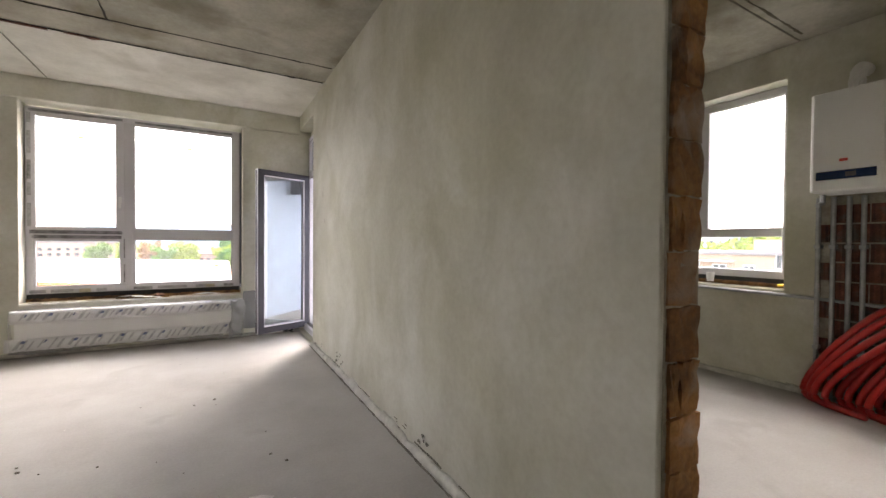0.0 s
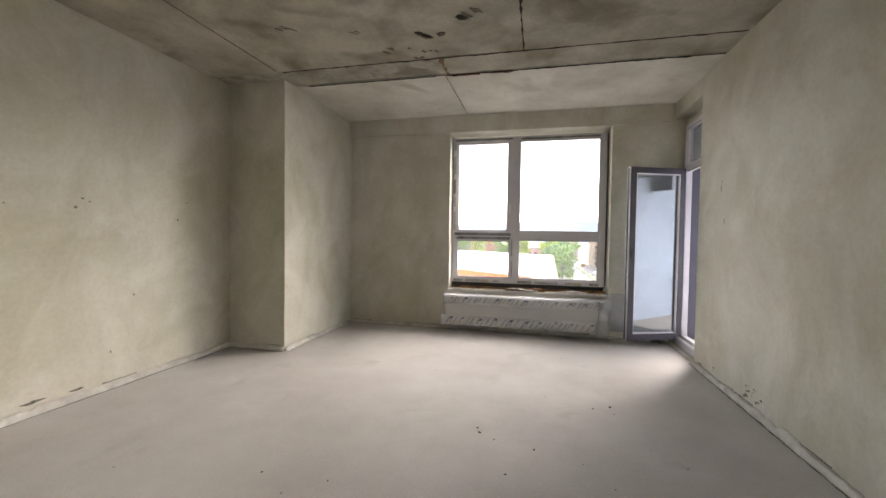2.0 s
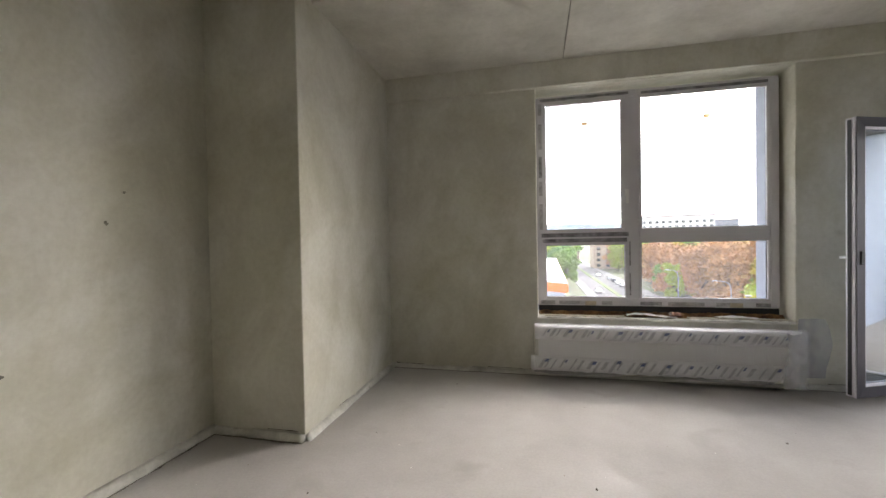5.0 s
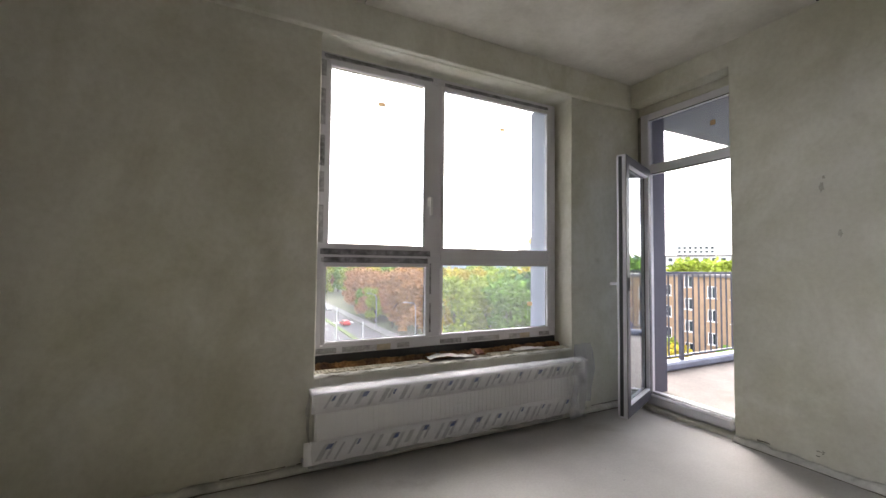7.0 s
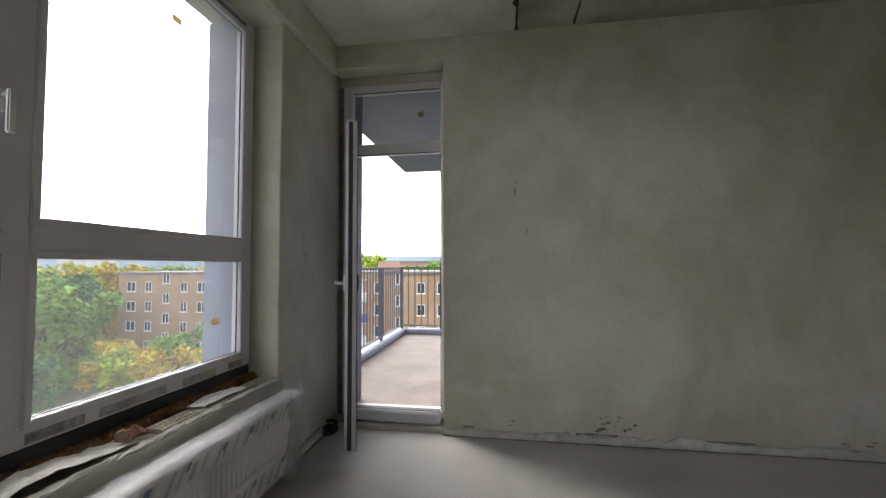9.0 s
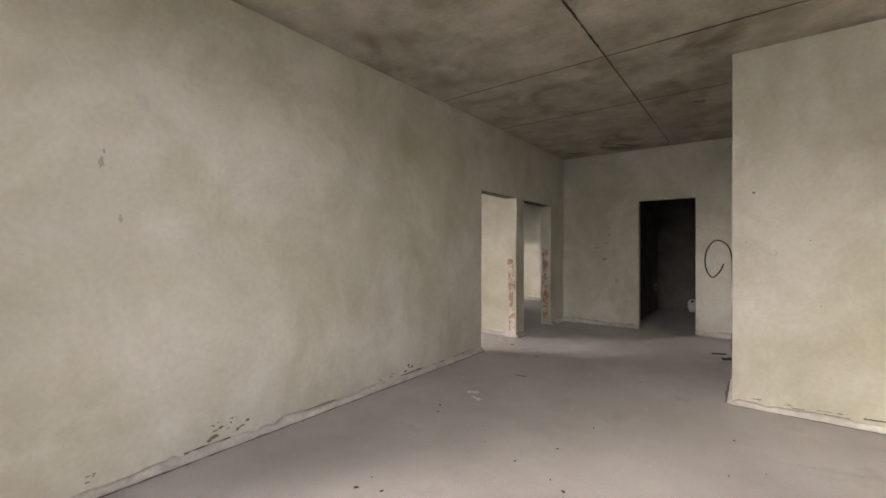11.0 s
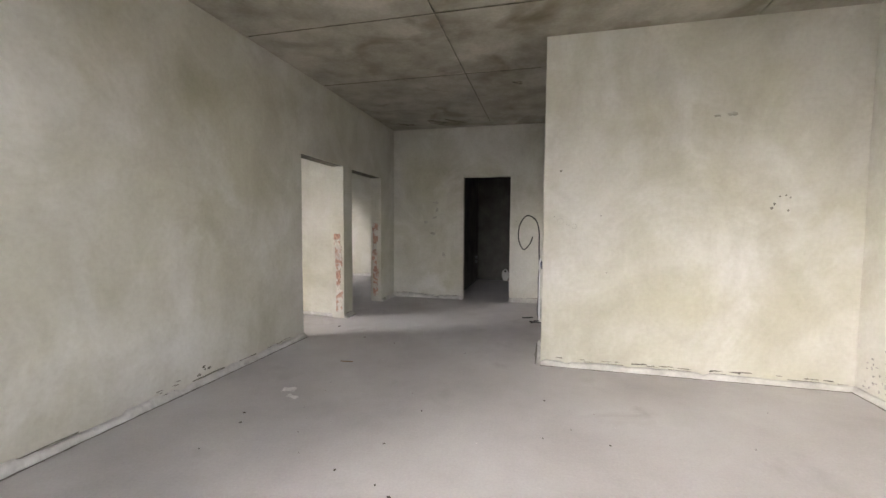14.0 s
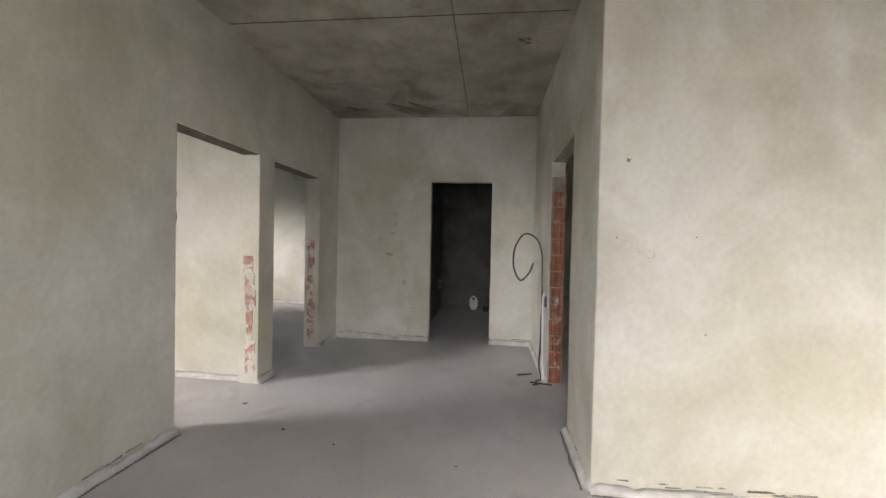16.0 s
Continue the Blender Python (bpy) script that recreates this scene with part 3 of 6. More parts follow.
part("glazing_bead", ring(-0.748, 0.318, 1.364, 2.665, (0.03,) * 4, FY - 0.004, FY + 0.02, 0.004), M_PVC, window_1)
part("glazing_bead", ring(-0.748, 0.318, 0.705, 1.282, (0.025,) * 4, FY - 0.004, FY + 0.02, 0.004), M_PVC, window_1)
part("glazing_bead", ring(-1.61, -0.842, 0.705, 1.266, (0.025,) * 4, FY - 0.004, FY + 0.02, 0.004), M_PVC, window_1)
pane(window_1, -1.58, -0.897, 1.397, 2.625, FY + 0.025)
pane(window_1, -0.722, 0.292, 1.39, 2.64, FY + 0.025)
pane(window_1, -0.722, 0.292, 0.73, 1.258, FY + 0.025)
pane(window_1, -1.585, -0.868, 0.73, 1.242, FY + 0.025)
hb = bmesh.new()
add_box(hb, -0.868, -0.842, FY - 0.035, FY - 0.0225, 1.70, 1.77)
add_box(hb, -0.862, -0.848, FY - 0.06, FY - 0.0352, 1.742, 1.758)
add_box(hb, -0.866, -0.844, FY - 0.075, FY - 0.0602, 1.63, 1.765)
bmesh.ops.bevel(hb, geom=hb.edges[:], offset=0.004, segments=2, affect='EDGES')
part("handle", hb, M_WHITE, window_1, "white tilt-and-turn handle")
film_bars(window_1, [(-1.64, -0.9, 0.655, 0.69), (-0.74, 0.36, 0.655, 0.69), (-1.62, -0.86, 1.272, 1.300)], FY - 0.0016, 3)
film_bars(window_1, [(-1.62, -0.85, 1.325, 1.352), (-1.62, -0.85, 2.665, 2.69)], FY - 0.0236, 4)
film_bars(window_1, [(0.75, 2.6, -0.832, -0.818), (0.72, 1.25, -1.665, -1.635), (1.4, 2.65, 0.345, 0.372)], FY + 0.0004, 5, True)
film_bars(window_1, [(1.4, 2.65, -1.648, -1.615)], FY - 0.0236, 6, True)
for x0, x1, z0, z1, y in ((-1.63, -0.84, 1.322, 1.362, FY - 0.0242), (-1.60, -0.85, 1.268, 1.306, FY - 0.0022), (-1.63, -0.83, 2.672, 2.696, FY - 0.0242), (-0.72, 0.30, 2.668, 2.694, FY - 0.0022)):
    part("film_band", box(x0, x1, y, y + 0.0012, z0, z1), M_FILMBAND, window_1, "dark grey band of protective film")
for x, z in ((-1.215, 2.435), (-0.17, 2.42), (0.12, 0.93)):
    part("paper_sticker", box(x - 0.026, x + 0.026, FY + 0.0205, FY + 0.0235, z - 0.017, z + 0.017), M_STICK, window_1, "small beige paper sticker on the glass")
for x in (-1.18, 0.05):
    part("tape", box(x - 0.05, x + 0.05, FY - 0.0036, FY - 0.0019, 0.648, 0.69), M_TAPE, window_1, "beige paper tape")
part("packer_strip", box(-1.665, 0.38, FY + 0.002, FY + 0.06, 0.550, 0.643, 0.003), M_RUBBER, window_1, "black strip under the frame")
# outer reveal and ledge
part("outer_reveal", box(0.322, 0.414, FY + 0.077, YO - 0.004, 0.66, 2.73), M_FACADE, window_1, "pale grey outer reveal")
part("outer_sill", box(-1.67, 0.41, FY + 0.09, YO + 0.06, 0.615, 0.64, 0.003), M_FLASH, window_1, "zinc outer sill")


def lumpy(x0, x1, y0, y1, z0, z1, n, seed, amount):
    """A rough lump along x, such as foam or loose mortar."""
    rnd = random.Random(seed)
    bm = bmesh.new()
    rows = []
    for i in range(n + 1):
        x = x0 + (x1 - x0) * i / n
        j = lambda: rnd.uniform(-amount, amount)
        rows.append([bm.verts.new((x, y0 + j(), z0)), bm.verts.new((x + j(), y0 + j(), (z0 + z1) / 2 + j())), bm.verts.new((x + j(), (y0 + y1) / 2 + j(), z1 + j())), bm.verts.new((x, y1, z1 + j())), bm.verts.new((x, y1, z0))])
    for a, b in zip(rows, rows[1:]):
        for k in range(5):
            bm.faces.new((a[k], a[(k + 1) % 5], b[(k + 1) % 5], b[k]))
    bm.faces.new(rows[0])
    bm.faces.new(rows[-1][::-1])
    return bm


part("mounting_foam", lumpy(-1.66, 0.40, 5.712, 5.757, 0.546, 0.592, 110, 8, 0.008), M_FOAM, window_1, "brown mounting foam under the frame")


def brick_mesh(length, depth, height, material, holes=(9, 5)):
    """A hollow brick lying with its perforated face up; cells at odd steps sink in."""
    bm = bmesh.new()
    nx_, ny_ = holes
    xs = [length * i / nx_ for i in range(nx_ + 1)]
    ys = [depth * i / ny_ for i in range(ny_ + 1)]
    add_box(bm, 0, length, 0, depth, 0, height - 0.014)
    for i in range(nx_):
        for j in range(ny_):
            if i % 2 and j % 2:
                continue
            add_box(bm, xs[i], xs[i + 1], ys[j], ys[j + 1], height - 0.014, height)
    me = mesh_of("sill_brick", bm, material)
    return me


sill_me = brick_mesh(0.253, 0.082, 0.06, M_CREAM, (21, 5))
sill_base = part("sill_bed", box(-1.672, 0.414, YW + 0.004, 5.755, 0.5455, 0.5480), M_MORTAR, window_1, "mortar bed of the sill")

# ---- terrace door ----
door_1 = structure(empty("door_1", "", ""), "white glazed terrace door standing open, with fanlight", "door")
door_1.scale = (1, 1, 0.984)


def bar(parent, name, x0, x1, y0, y1, z0, z1, material=M_PVC, bevel=0.005, label=""):
    return part(name, box(x0, x1, y0, y1, z0, z1, bevel), material, parent, label)


bar(door_1, "jamb", 1.250, 1.313, 4.706, 4.738, 0.06, 2.690)
bar(door_1, "jamb", 1.250, 1.313, 5.450, 5.528, 0.06, 2.690)
bar(door_1, "head", 1.252, 1.311, 4.740, 5.448, 2.625, 2.690)
bar(door_1, "transom", 1.248, 1.312, 4.740, 5.448, 2.118, 2.205)
bar(door_1, "threshold", 1.170, 1.327, 4.740, 5.448, 0.035, 0.128, M_PVC, 0.015, "pale plastic threshold with film")
bar(door_1, "mounting_foam", 1.285, 1.313, 4.709, 5.572, 2.706, 2.779, M_PLASTER, 0.004)
# thin dark strip standing in for the shadow in the gap above the head
bar(door_1, "gap_shadow", 1.300, 1.313, 4.709, 5.572, 2.6915, 2.7055, M_GAPSHADE, 0)
bar(door_1, "mounting_foam", 1.266, 1.312, 5.530, 5.572, 0.06, 2.690, M_GAPSHADE, 0.004, "rough filled gap beside the frame")
bar(door_1, "gasket", 1.2485, 1.2505, 4.7385, 4.744, 0.13, 2.11, M_RUBBER, 0)
bar(door_1, "gasket", 1.2485, 1.2505, 4.745, 5.44, 2.617, 2.625, M_RUBBER, 0)
bar(door_1, "gasket", 1.2465, 1.2480, 4.745, 5.44, 2.112, 2.120, M_RUBBER, 0)
bar(door_1, "gasket", 1.2000, 1.2500, 4.745, 5.44, 0.1285, 0.1335, M_RUBBER, 0)
fan = bar(door_1, "fanlight_pane", 1.283, 1.289, 4.742, 5.446, 2.207, 2.624, M_GLASS, 0)
fan.visible_shadow = False
bar(door_1, "paper_sticker", 1.2805, 1.2825, 4.88, 4.92, 2.42, 2.46, M_STICK, 0)
LEAF_W = 0.725
leaf_m = Matrix.Translation((1.235, 5.462, 0.0)) @ Matrix.Rotation(math.atan2(-0.262, -0.635), 4, 'Z')
leaf = new("leaf")
leaf.parent = door_1
leaf.matrix_basis = leaf_m
part("leaf_frame", ring(0.012, LEAF_W, 0.085, 2.150, (0.085, 0.09, 0.095, 0.085), -0.035, 0.035), M_PVC, leaf)
part("outer_face", ring(0.014, LEAF_W - 0.002, 0.087, 2.148, (0.07, 0.075, 0.08, 0.07), 0.0355, 0.0385, 0.001), M_GREYFACE, leaf, "grey outer face of the leaf")
lp = part("leaf_pane", box(0.09, LEAF_W - 0.082, -0.003, 0.003, 0.172, 2.072), M_COATED, leaf)
lp.visible_shadow = False
part("leaf_gasket", ring(0.086, LEAF_W - 0.078, 0.168, 2.076, (0.012,) * 4, -0.009, 0.009, 0.002), M_RUBBER, leaf)
part("leaf_edge_seal", box(LEAF_W + 0.0005, LEAF_W + 0.003, -0.018, 0.008, 0.10, 2.135), M_RUBBER, leaf, "dark edge with its lock rail")
for s, nm in ((-1, "handle"), (1, "pull_plate")):
    h = bmesh.new()
    y = lambda v: s * v
    add_box(h, LEAF_W - 0.062, LEAF_W - 0.032, min(y(0.0355), y(0.048)), max(y(0.0355), y(0.048)), 1.07, 1.17)
    if s < 0:
        add_box(h, LEAF_W - 0.055, LEAF_W - 0.039, -0.085, -0.0482, 1.11, 1.128)
        add_box(h, LEAF_W - 0.165, LEAF_W - 0.036, -0.101, -0.0852, 1.108, 1.13)
    bmesh.ops.bevel(h, geom=h.edges[:], offset=0.003, segments=1, affect='EDGES')
    part(nm, h, M_WHITE if s < 0 else M_BLACK, leaf, "white lever handle" if s < 0 else "small black pull plate")
for z in (0.3, 1.1, 1.95):
    part("hinge", tube([(0.0, -0.03, z - 0.045), (0.0, -0.03, z + 0.045)], 0.009, 8), M_WHITE, leaf)

# ---- kitchen window ----
window_2 = structure(empty("window_2", "", ""), "white plastic kitchen window with a low fixed light", "window")


def ring_y(y0, y1, z0, z1, w, x0, x1):
    bm = ring(y0, y1, z0, z1, w, x0, x1)
    for v in bm.verts:
        v.co = Vector((v.co.y, v.co.x, v.co.z))
    return bm


def side_window(parent, o, x):
    y0, y1, z0, z1 = o
    z0 += 0.08
    mid = (y0 + y1) / 2
    part("window_frame", ring_y(y0 + 0.004, y1 - 0.004, z0, z1 - 0.004, (0.07,) * 4, x, x + 0.07), M_PVC, parent)
    part("transom", box(x + 0.002, x + 0.068, y0 + 0.075, y1 - 0.075, 1.30, 1.385, 0.005), M_PVC, parent)
    part("mullion", box(x + 0.001, x + 0.069, mid - 0.045, mid + 0.045, 1.387, z1 - 0.075, 0.005), M_PVC, parent)
    for a, b, c, d in ((y0 + 0.06, mid - 0.03, 1.37, z1 - 0.06), (mid + 0.03, y1 - 0.06, 1.37, z1 - 0.06), (y0 + 0.06, y1 - 0.06, z0 + 0.06, 1.31)):
        p = part("pane", box(x + 0.03, x + 0.036, a, b, c, d), M_GLASS, parent)
        p.visible_shadow = False
    part("packer_strip", box(x + 0.002, x + 0.06, y0 + 0.01, y1 - 0.01, z0 - 0.04, z0 - 0.002), M_RUBBER, parent)
    part("mounting_foam", box(x - 0.02, x + 0.05, y0 + 0.01, y1 - 0.01, o[2] + 0.002, z0 - 0.042, 0.01), M_FOAM, parent)


side_window(window_2, KWIN, XK + 0.16)
window_3 = structure(empty("window_3", "", ""), "white plastic back room window", "window")
side_window(window_3, RWIN, XK + 0.16)

portal("window_opening", ((WIN[0] + WIN[1]) / 2, YO + 0.05, 1.67), ((WIN[0] + WIN[1]) / 2, 0, 1.67), 2.1, 2.1)
portal("door_opening", (XR2 + 0.05, 5.12, 1.4), (0, 5.12, 1.4), 0.85, 2.7)
portal("kitchen_opening", (XK + 0.40, 2.03, 1.74), (0, 2.03, 1.74), 1.56, 1.80)
portal("room_opening", (XK + 0.40, -3.75, 1.58), (0, -3.75, 1.58), 1.1, 1.44)

# ---- terrace ----
TZ, TX, TY = 0.09, 4.72, 5.92
terrace = structure(part("terrace_floor", box(XR2 + 0.003, TX + 0.12, 4.556, TY + 0.1, -0.2, TZ, 0.01), M_TERRACE), "rough unfinished terrace screed with worn patches", "terrace")
structure(part("terrace_upstand", box(XR2 + 0.003, TX + 0.12, TY - 0.02, TY + 0.13, TZ + 0.001, TZ + 0.09, 0.02), M_FLASH), "zinc flashing along the terrace edge", "flashing")
structure(part("terrace_upstand", box(TX - 0.02, TX + 0.13, 4.556, TY - 0.022, TZ + 0.001, TZ + 0.09, 0.02), M_FLASH), "zinc flashing along the terrace edge", "flashing")
structure(part("upper_slab", box(XR2 + 0.003, 4.8, 4.556, 5.93, 2.78, 2.98, 0.01), M_SOFFIT), "underside of the balcony above", "slab")
structure(part("facade_return", box(XR2 + 0.003, 1.50, 5.46, 5.895, TZ + 0.002, 2.778, 0.004), M_CLAD), "slate-violet clad return of the outer wall", "wall")
structure(part("terrace_facade", box(XR2 + 0.003, TX + 0.12, 4.5525, 4.575, TZ + 0.002, 2.778), M_FACADE), "grey-blue rendered facade along the terrace", "wall")
railing = empty("railing", "dark steel terrace railing with thin upright bars", "railing")
RT = TZ + 1.10
part("top_rail", box(XR2 + 0.01, TX + 0.03, TY + 0.03, TY + 0.07, RT - 0.03, RT, 0.004), M_DARKMETAL, railing)
part("top_rail", box(TX + 0.032, TX + 0.072, 4.56, TY + 0.07, RT - 0.03, RT, 0.004), M_DARKMETAL, railing)
part("bottom_rail", box(XR2 + 0.01, TX + 0.03, TY + 0.035, TY + 0.065, TZ + 0.13, TZ + 0.15), M_DARKMETAL, railing)
part("bottom_rail", box(TX + 0.037, TX + 0.067, 4.56, TY + 0.065, TZ + 0.13, TZ + 0.15), M_DARKMETAL, railing)
post_me = mesh_of("post", box(-0.02, 0.02, -0.02, 0.02, TZ + 0.02, RT - 0.031), M_DARKMETAL)
bar_me = mesh_of("baluster", box(-0.007, 0.007, -0.007, 0.007, TZ + 0.151, RT - 0.031), M_DARKMETAL)
n = 30
for i in range(n + 1):
    x = XR2 + 0.05 + (TX - XR2) * i / n
    share("post" if i % 10 == 0 else "baluster", post_me if i % 10 == 0 else bar_me, railing, pose(x, TY + 0.05, 0))
for i in range(1, 13):
    y = TY + 0.05 - i * 0.11
    share("post" if i % 6 == 0 else "baluster", post_me if i % 6 == 0 else bar_me, railing, pose(TX + 0.05, y, 0))

# ---- outside ----
GZ = -15.0
M_GROUND = mat("lawn_and_earth", (0.07, 0.10, 0.035), 0.95, var=0.25, scale=0.08, grain=2.0, bump=0, tint=(0.085, 0.075, 0.05))
M_LAWN = mat("mown_lawn", (0.11, 0.19, 0.035), 0.95, var=0.25, scale=0.25, grain=4.0, bump=0, tint=(0.12, 0.13, 0.05))
M_ASPHALT = mat("asphalt", (0.10, 0.098, 0.105), 0.9, var=0.12, scale=0.3, grain=6, bump=0)
M_PAVE = mat("paving", (0.20, 0.195, 0.19), 0.9, var=0.12, scale=0.5, grain=6, bump=0)
M_MARK = mat("road_paint", (0.75, 0.75, 0.75), 0.8, var=0.1)
M_BWALL = mat("tan_brick", (0.40, 0.27, 0.18), 0.9, var=0.10, scale=0.4, grain=8, bump=0)
M_BROOF = mat("bitumen_roof", (0.22, 0.20, 0.21), 0.9, var=0.15, scale=0.4, grain=5, bump=0)
M_WIN = mat("far_window", (0.06, 0.075, 0.09), 0.15, var=0.2, scale=0.5, isl=0.4, bump=0)
M_WFRAME = mat("far_frame", (0.75, 0.75, 0.76), 0.5, var=0.05, bump=0)
M_ROOFWHITE = mat("white_membrane", (0.80, 0.80, 0.80), 0.7, var=0.03, scale=0.2, bump=0)
M_ORANGE = mat("orange_fascia", (0.66, 0.15, 0.008), 0.5, var=0.05, scale=0.5, bump=0)
M_SHED = mat("grey_cladding", (0.30, 0.33, 0.40), 0.6, var=0.05, scale=0.5, bump=0)
M_BARK = mat("bark", (0.10, 0.075, 0.055), 0.95, var=0.3, scale=3, bump=0)
M_HILL = mat("far_woods", (0.10, 0.155, 0.20), 1.0, var=0.2, scale=0.01, grain=0.1, bump=0)
M_GOLD = mat("gilding", (0.85, 0.55, 0.10), 0.3, 0.6, var=0.05, bump=0)
M_PALE = mat("pale_render", (0.62, 0.62, 0.62), 0.9, var=0.06, scale=0.1, bump=0)
M_TAN = mat("tan_render", (0.42, 0.33, 0.25), 0.9, var=0.08, scale=0.1, bump=0)
M_SLATE = mat("slate_render", (0.20, 0.22, 0.26), 0.9, var=0.06, scale=0.1, bump=0)
M_PINK = mat("pink_brick", (0.42, 0.26, 0.21), 0.9, var=0.08, scale=0.1, bump=0)
LEAVES = {
    "green": mat("green_leaves", (0.19, 0.36, 0.05), 0.8, var=0.2, scale=0.5, grain=3, bump=0, isl=0.45),
    "deep": mat("deep_green_leaves", (0.10, 0.24, 0.06), 0.8, var=0.2, scale=0.5, grain=3, bump=0, isl=0.45),
    "yellow": mat("yellow_leaves", (0.55, 0.44, 0.04), 0.8, var=0.2, scale=0.5, grain=3, bump=0, isl=0.4),
    "rust": mat("rust_leaves", (0.52, 0.27, 0.11), 0.85, var=0.2, scale=0.5, grain=3, bump=0, isl=0.4),
    "lime": mat("lime_leaves", (0.36, 0.46, 0.05), 0.8, var=0.2, scale=0.5, grain=3, bump=0, isl=0.4),
}
gb = bmesh.new()
gv = [gb.verts.new(p) for p in ((-3000, -3000, GZ), (3000, -3000, GZ), (3000, 3000, GZ), (-3000, 3000, GZ))]
gb.faces.new(gv)
structure(part("ground", gb, M_GROUND), "grass and earth around the buildings", "ground")
structure(part("road", box(15, 28, 22, 420, GZ - 0.3, GZ + 0.03), M_ASPHALT), "grey asphalt street", "road")
structure(part("road_side", box(-40, 14.9, 20, 60, GZ - 0.3, GZ + 0.028), M_ASPHALT), "asphalt yard by the street", "road")
structure(part("pavement", box(28.3, 31.5, 68, 420, GZ - 0.3, GZ + 0.14, 0.03), M_PAVE), "pale paved footway with kerb", "pavement")
structure(part("pavement", box(12.0, 14.8, 62, 420, GZ - 0.3, GZ + 0.14, 0.03), M_PAVE), "pale paved footway with kerb", "pavement")
structure(part("verge", box(20.4, 21.6, 80, 400, GZ - 0.3, GZ + 0.15, 0.03), M_LAWN), "narrow green verge", "verge")
mk = mesh_of("road_marking", box(-0.28, 0.28, -2, 2, 0.031, 0.036), M_MARK)
crossing = structure(empty("zebra_crossing", "", "", at=(0, 0, GZ)), "white zebra crossing on the street", "road marking")
for i in range(10):
    share("stripe", mk, crossing, pose(16 + i * 1.2, 118, 0))
line_me = mesh_of("lane_line", box(-0.08, 0.08, -1.5, 1.5, 0.031, 0.036), M_MARK)
lane = structure(empty("lane_marking", "", "", at=(0, 0, GZ)), "broken white lane line", "road marking")
for i in range(20):
    share("dash", line_me, lane, pose(18, 30 + i * 7, 0))

# shop with a white roof and an orange fascia
shop = empty("shop_building", "low grey shop hall with white roof and orange fascia", "building")


def prism(corners, z0, z1):
    bm = bmesh.new()
    lo = [bm.verts.new((*c, z0)) for c in corners]
    hi = [bm.verts.new((*c, z1)) for c in corners]
    bm.faces.new(lo[::-1])
    bm.faces.new(hi)
    k = len(corners)
    for i in range(k):
        bm.faces.new((lo[i], lo[(i + 1) % k], hi[(i + 1) % k], hi[i]))
    return bm


structure(part("lawn", prism([(20.9, 48), (44, 46), (44, 62), (25, 65.5), (21.2, 64.5)], GZ - 0.3, GZ + 0.12), M_LAWN), "green lawn at the street corner", "lawn")
structure(part("low_wall", prism([(20.3, 55), (20.8, 55), (21.0, 67), (20.5, 67.2)], GZ - 0.3, GZ + 0.55), M_PALE), "low white wall beside the lawn", "wall")


SC = [(2.1, 62), (4.0, 140), (-60, 190), (-60, 110)]
part("wall", prism(SC, GZ, -6.3), M_SHED, shop)
part("fascia", prism([(2.5, 61.6), (4.4, 140.3), (-60.3, 190.4), (-60.3, 109.5)], -6.29, -4.95), M_ORANGE, shop, "orange fascia band")
part("roof", prism([(2.3, 61.8), (4.2, 140.2), (-60.2, 190.2), (-60.2, 109.8)], -4.94, -4.7), M_ROOFWHITE, shop, "white membrane roof")


def tree_parts(kind, height, spread, seed, leaf_size=0.50, count=4200):
    rnd = random.Random(seed)
    trunk_h = height * 0.24
    lean = (rnd.uniform(-0.5, 0.5), rnd.uniform(-0.5, 0.5))
    bm = tube([(0, 0, 0), (lean[0] * 0.3, lean[1] * 0.3, trunk_h * 0.5), (lean[0], lean[1], trunk_h), (lean[0] * 1.4, lean[1] * 1.4, height * 0.75)], [0.32, 0.25, 0.2, 0.05], 7)
    limbs = []
    for i in range(9):
        a = rnd.uniform(0, 6.28)
        z0 = trunk_h * rnd.uniform(0.75, 1.6)
        z1 = height * rnd.uniform(0.5, 0.92)
        r = spread * rnd.uniform(0.4, 0.8)
        limbs.append((math.cos(a) * r, math.sin(a) * r, z1))
        b2 = tube([(lean[0], lean[1], z0), (math.cos(a) * r * 0.5, math.sin(a) * r * 0.5, (z0 + z1) / 2), limbs[-1]], [0.12, 0.08, 0.03], 5)
        me_ = bpy.data.meshes.new("tmp")
        b2.to_mesh(me_)
        b2.free()
        bm.from_mesh(me_)
        bpy.data.meshes.remove(me_)
    trunk = mesh_of("trunk", bm, M_BARK)
    # leaf clumps gathered round the limb ends
    centres = [Vector(p) for p in limbs] + [Vector((rnd.gauss(0, spread * 0.4), rnd.gauss(0, spread * 0.4), height * rnd.uniform(0.14, 0.9))) for _ in range(26)]
    verts, faces = [], []
    for _ in range(count):
        c = rnd.choice(centres)
        d = Vector((rnd.gauss(0, 1), rnd.gauss(0, 1), rnd.gauss(0, 0.8))).normalized() * (spread * 0.34 * rnd.uniform(0.35, 1.0))
        p = c + d
        if p.z < 0.5:
            continue
        u = Vector((rnd.gauss(0, 1), rnd.gauss(0, 1), rnd.gauss(0, 0.6))).normalized()
        v = u.cross(Vector((rnd.gauss(0, 1), rnd.gauss(0, 1), rnd.gauss(0, 1)))).normalized()
        s = leaf_size * rnd.uniform(0.5, 1.1)
        k = len(verts)
        verts += [p - u * s, p - v * s * 0.6, p + u * s, p + v * s * 0.6]
        faces.append((k, k + 1, k + 2, k + 3))
    crown = bpy.data.meshes.new("crown")
    crown.from_pydata(verts, [], faces)
    crown.materials.append(LEAVES[kind])
    return trunk, crown


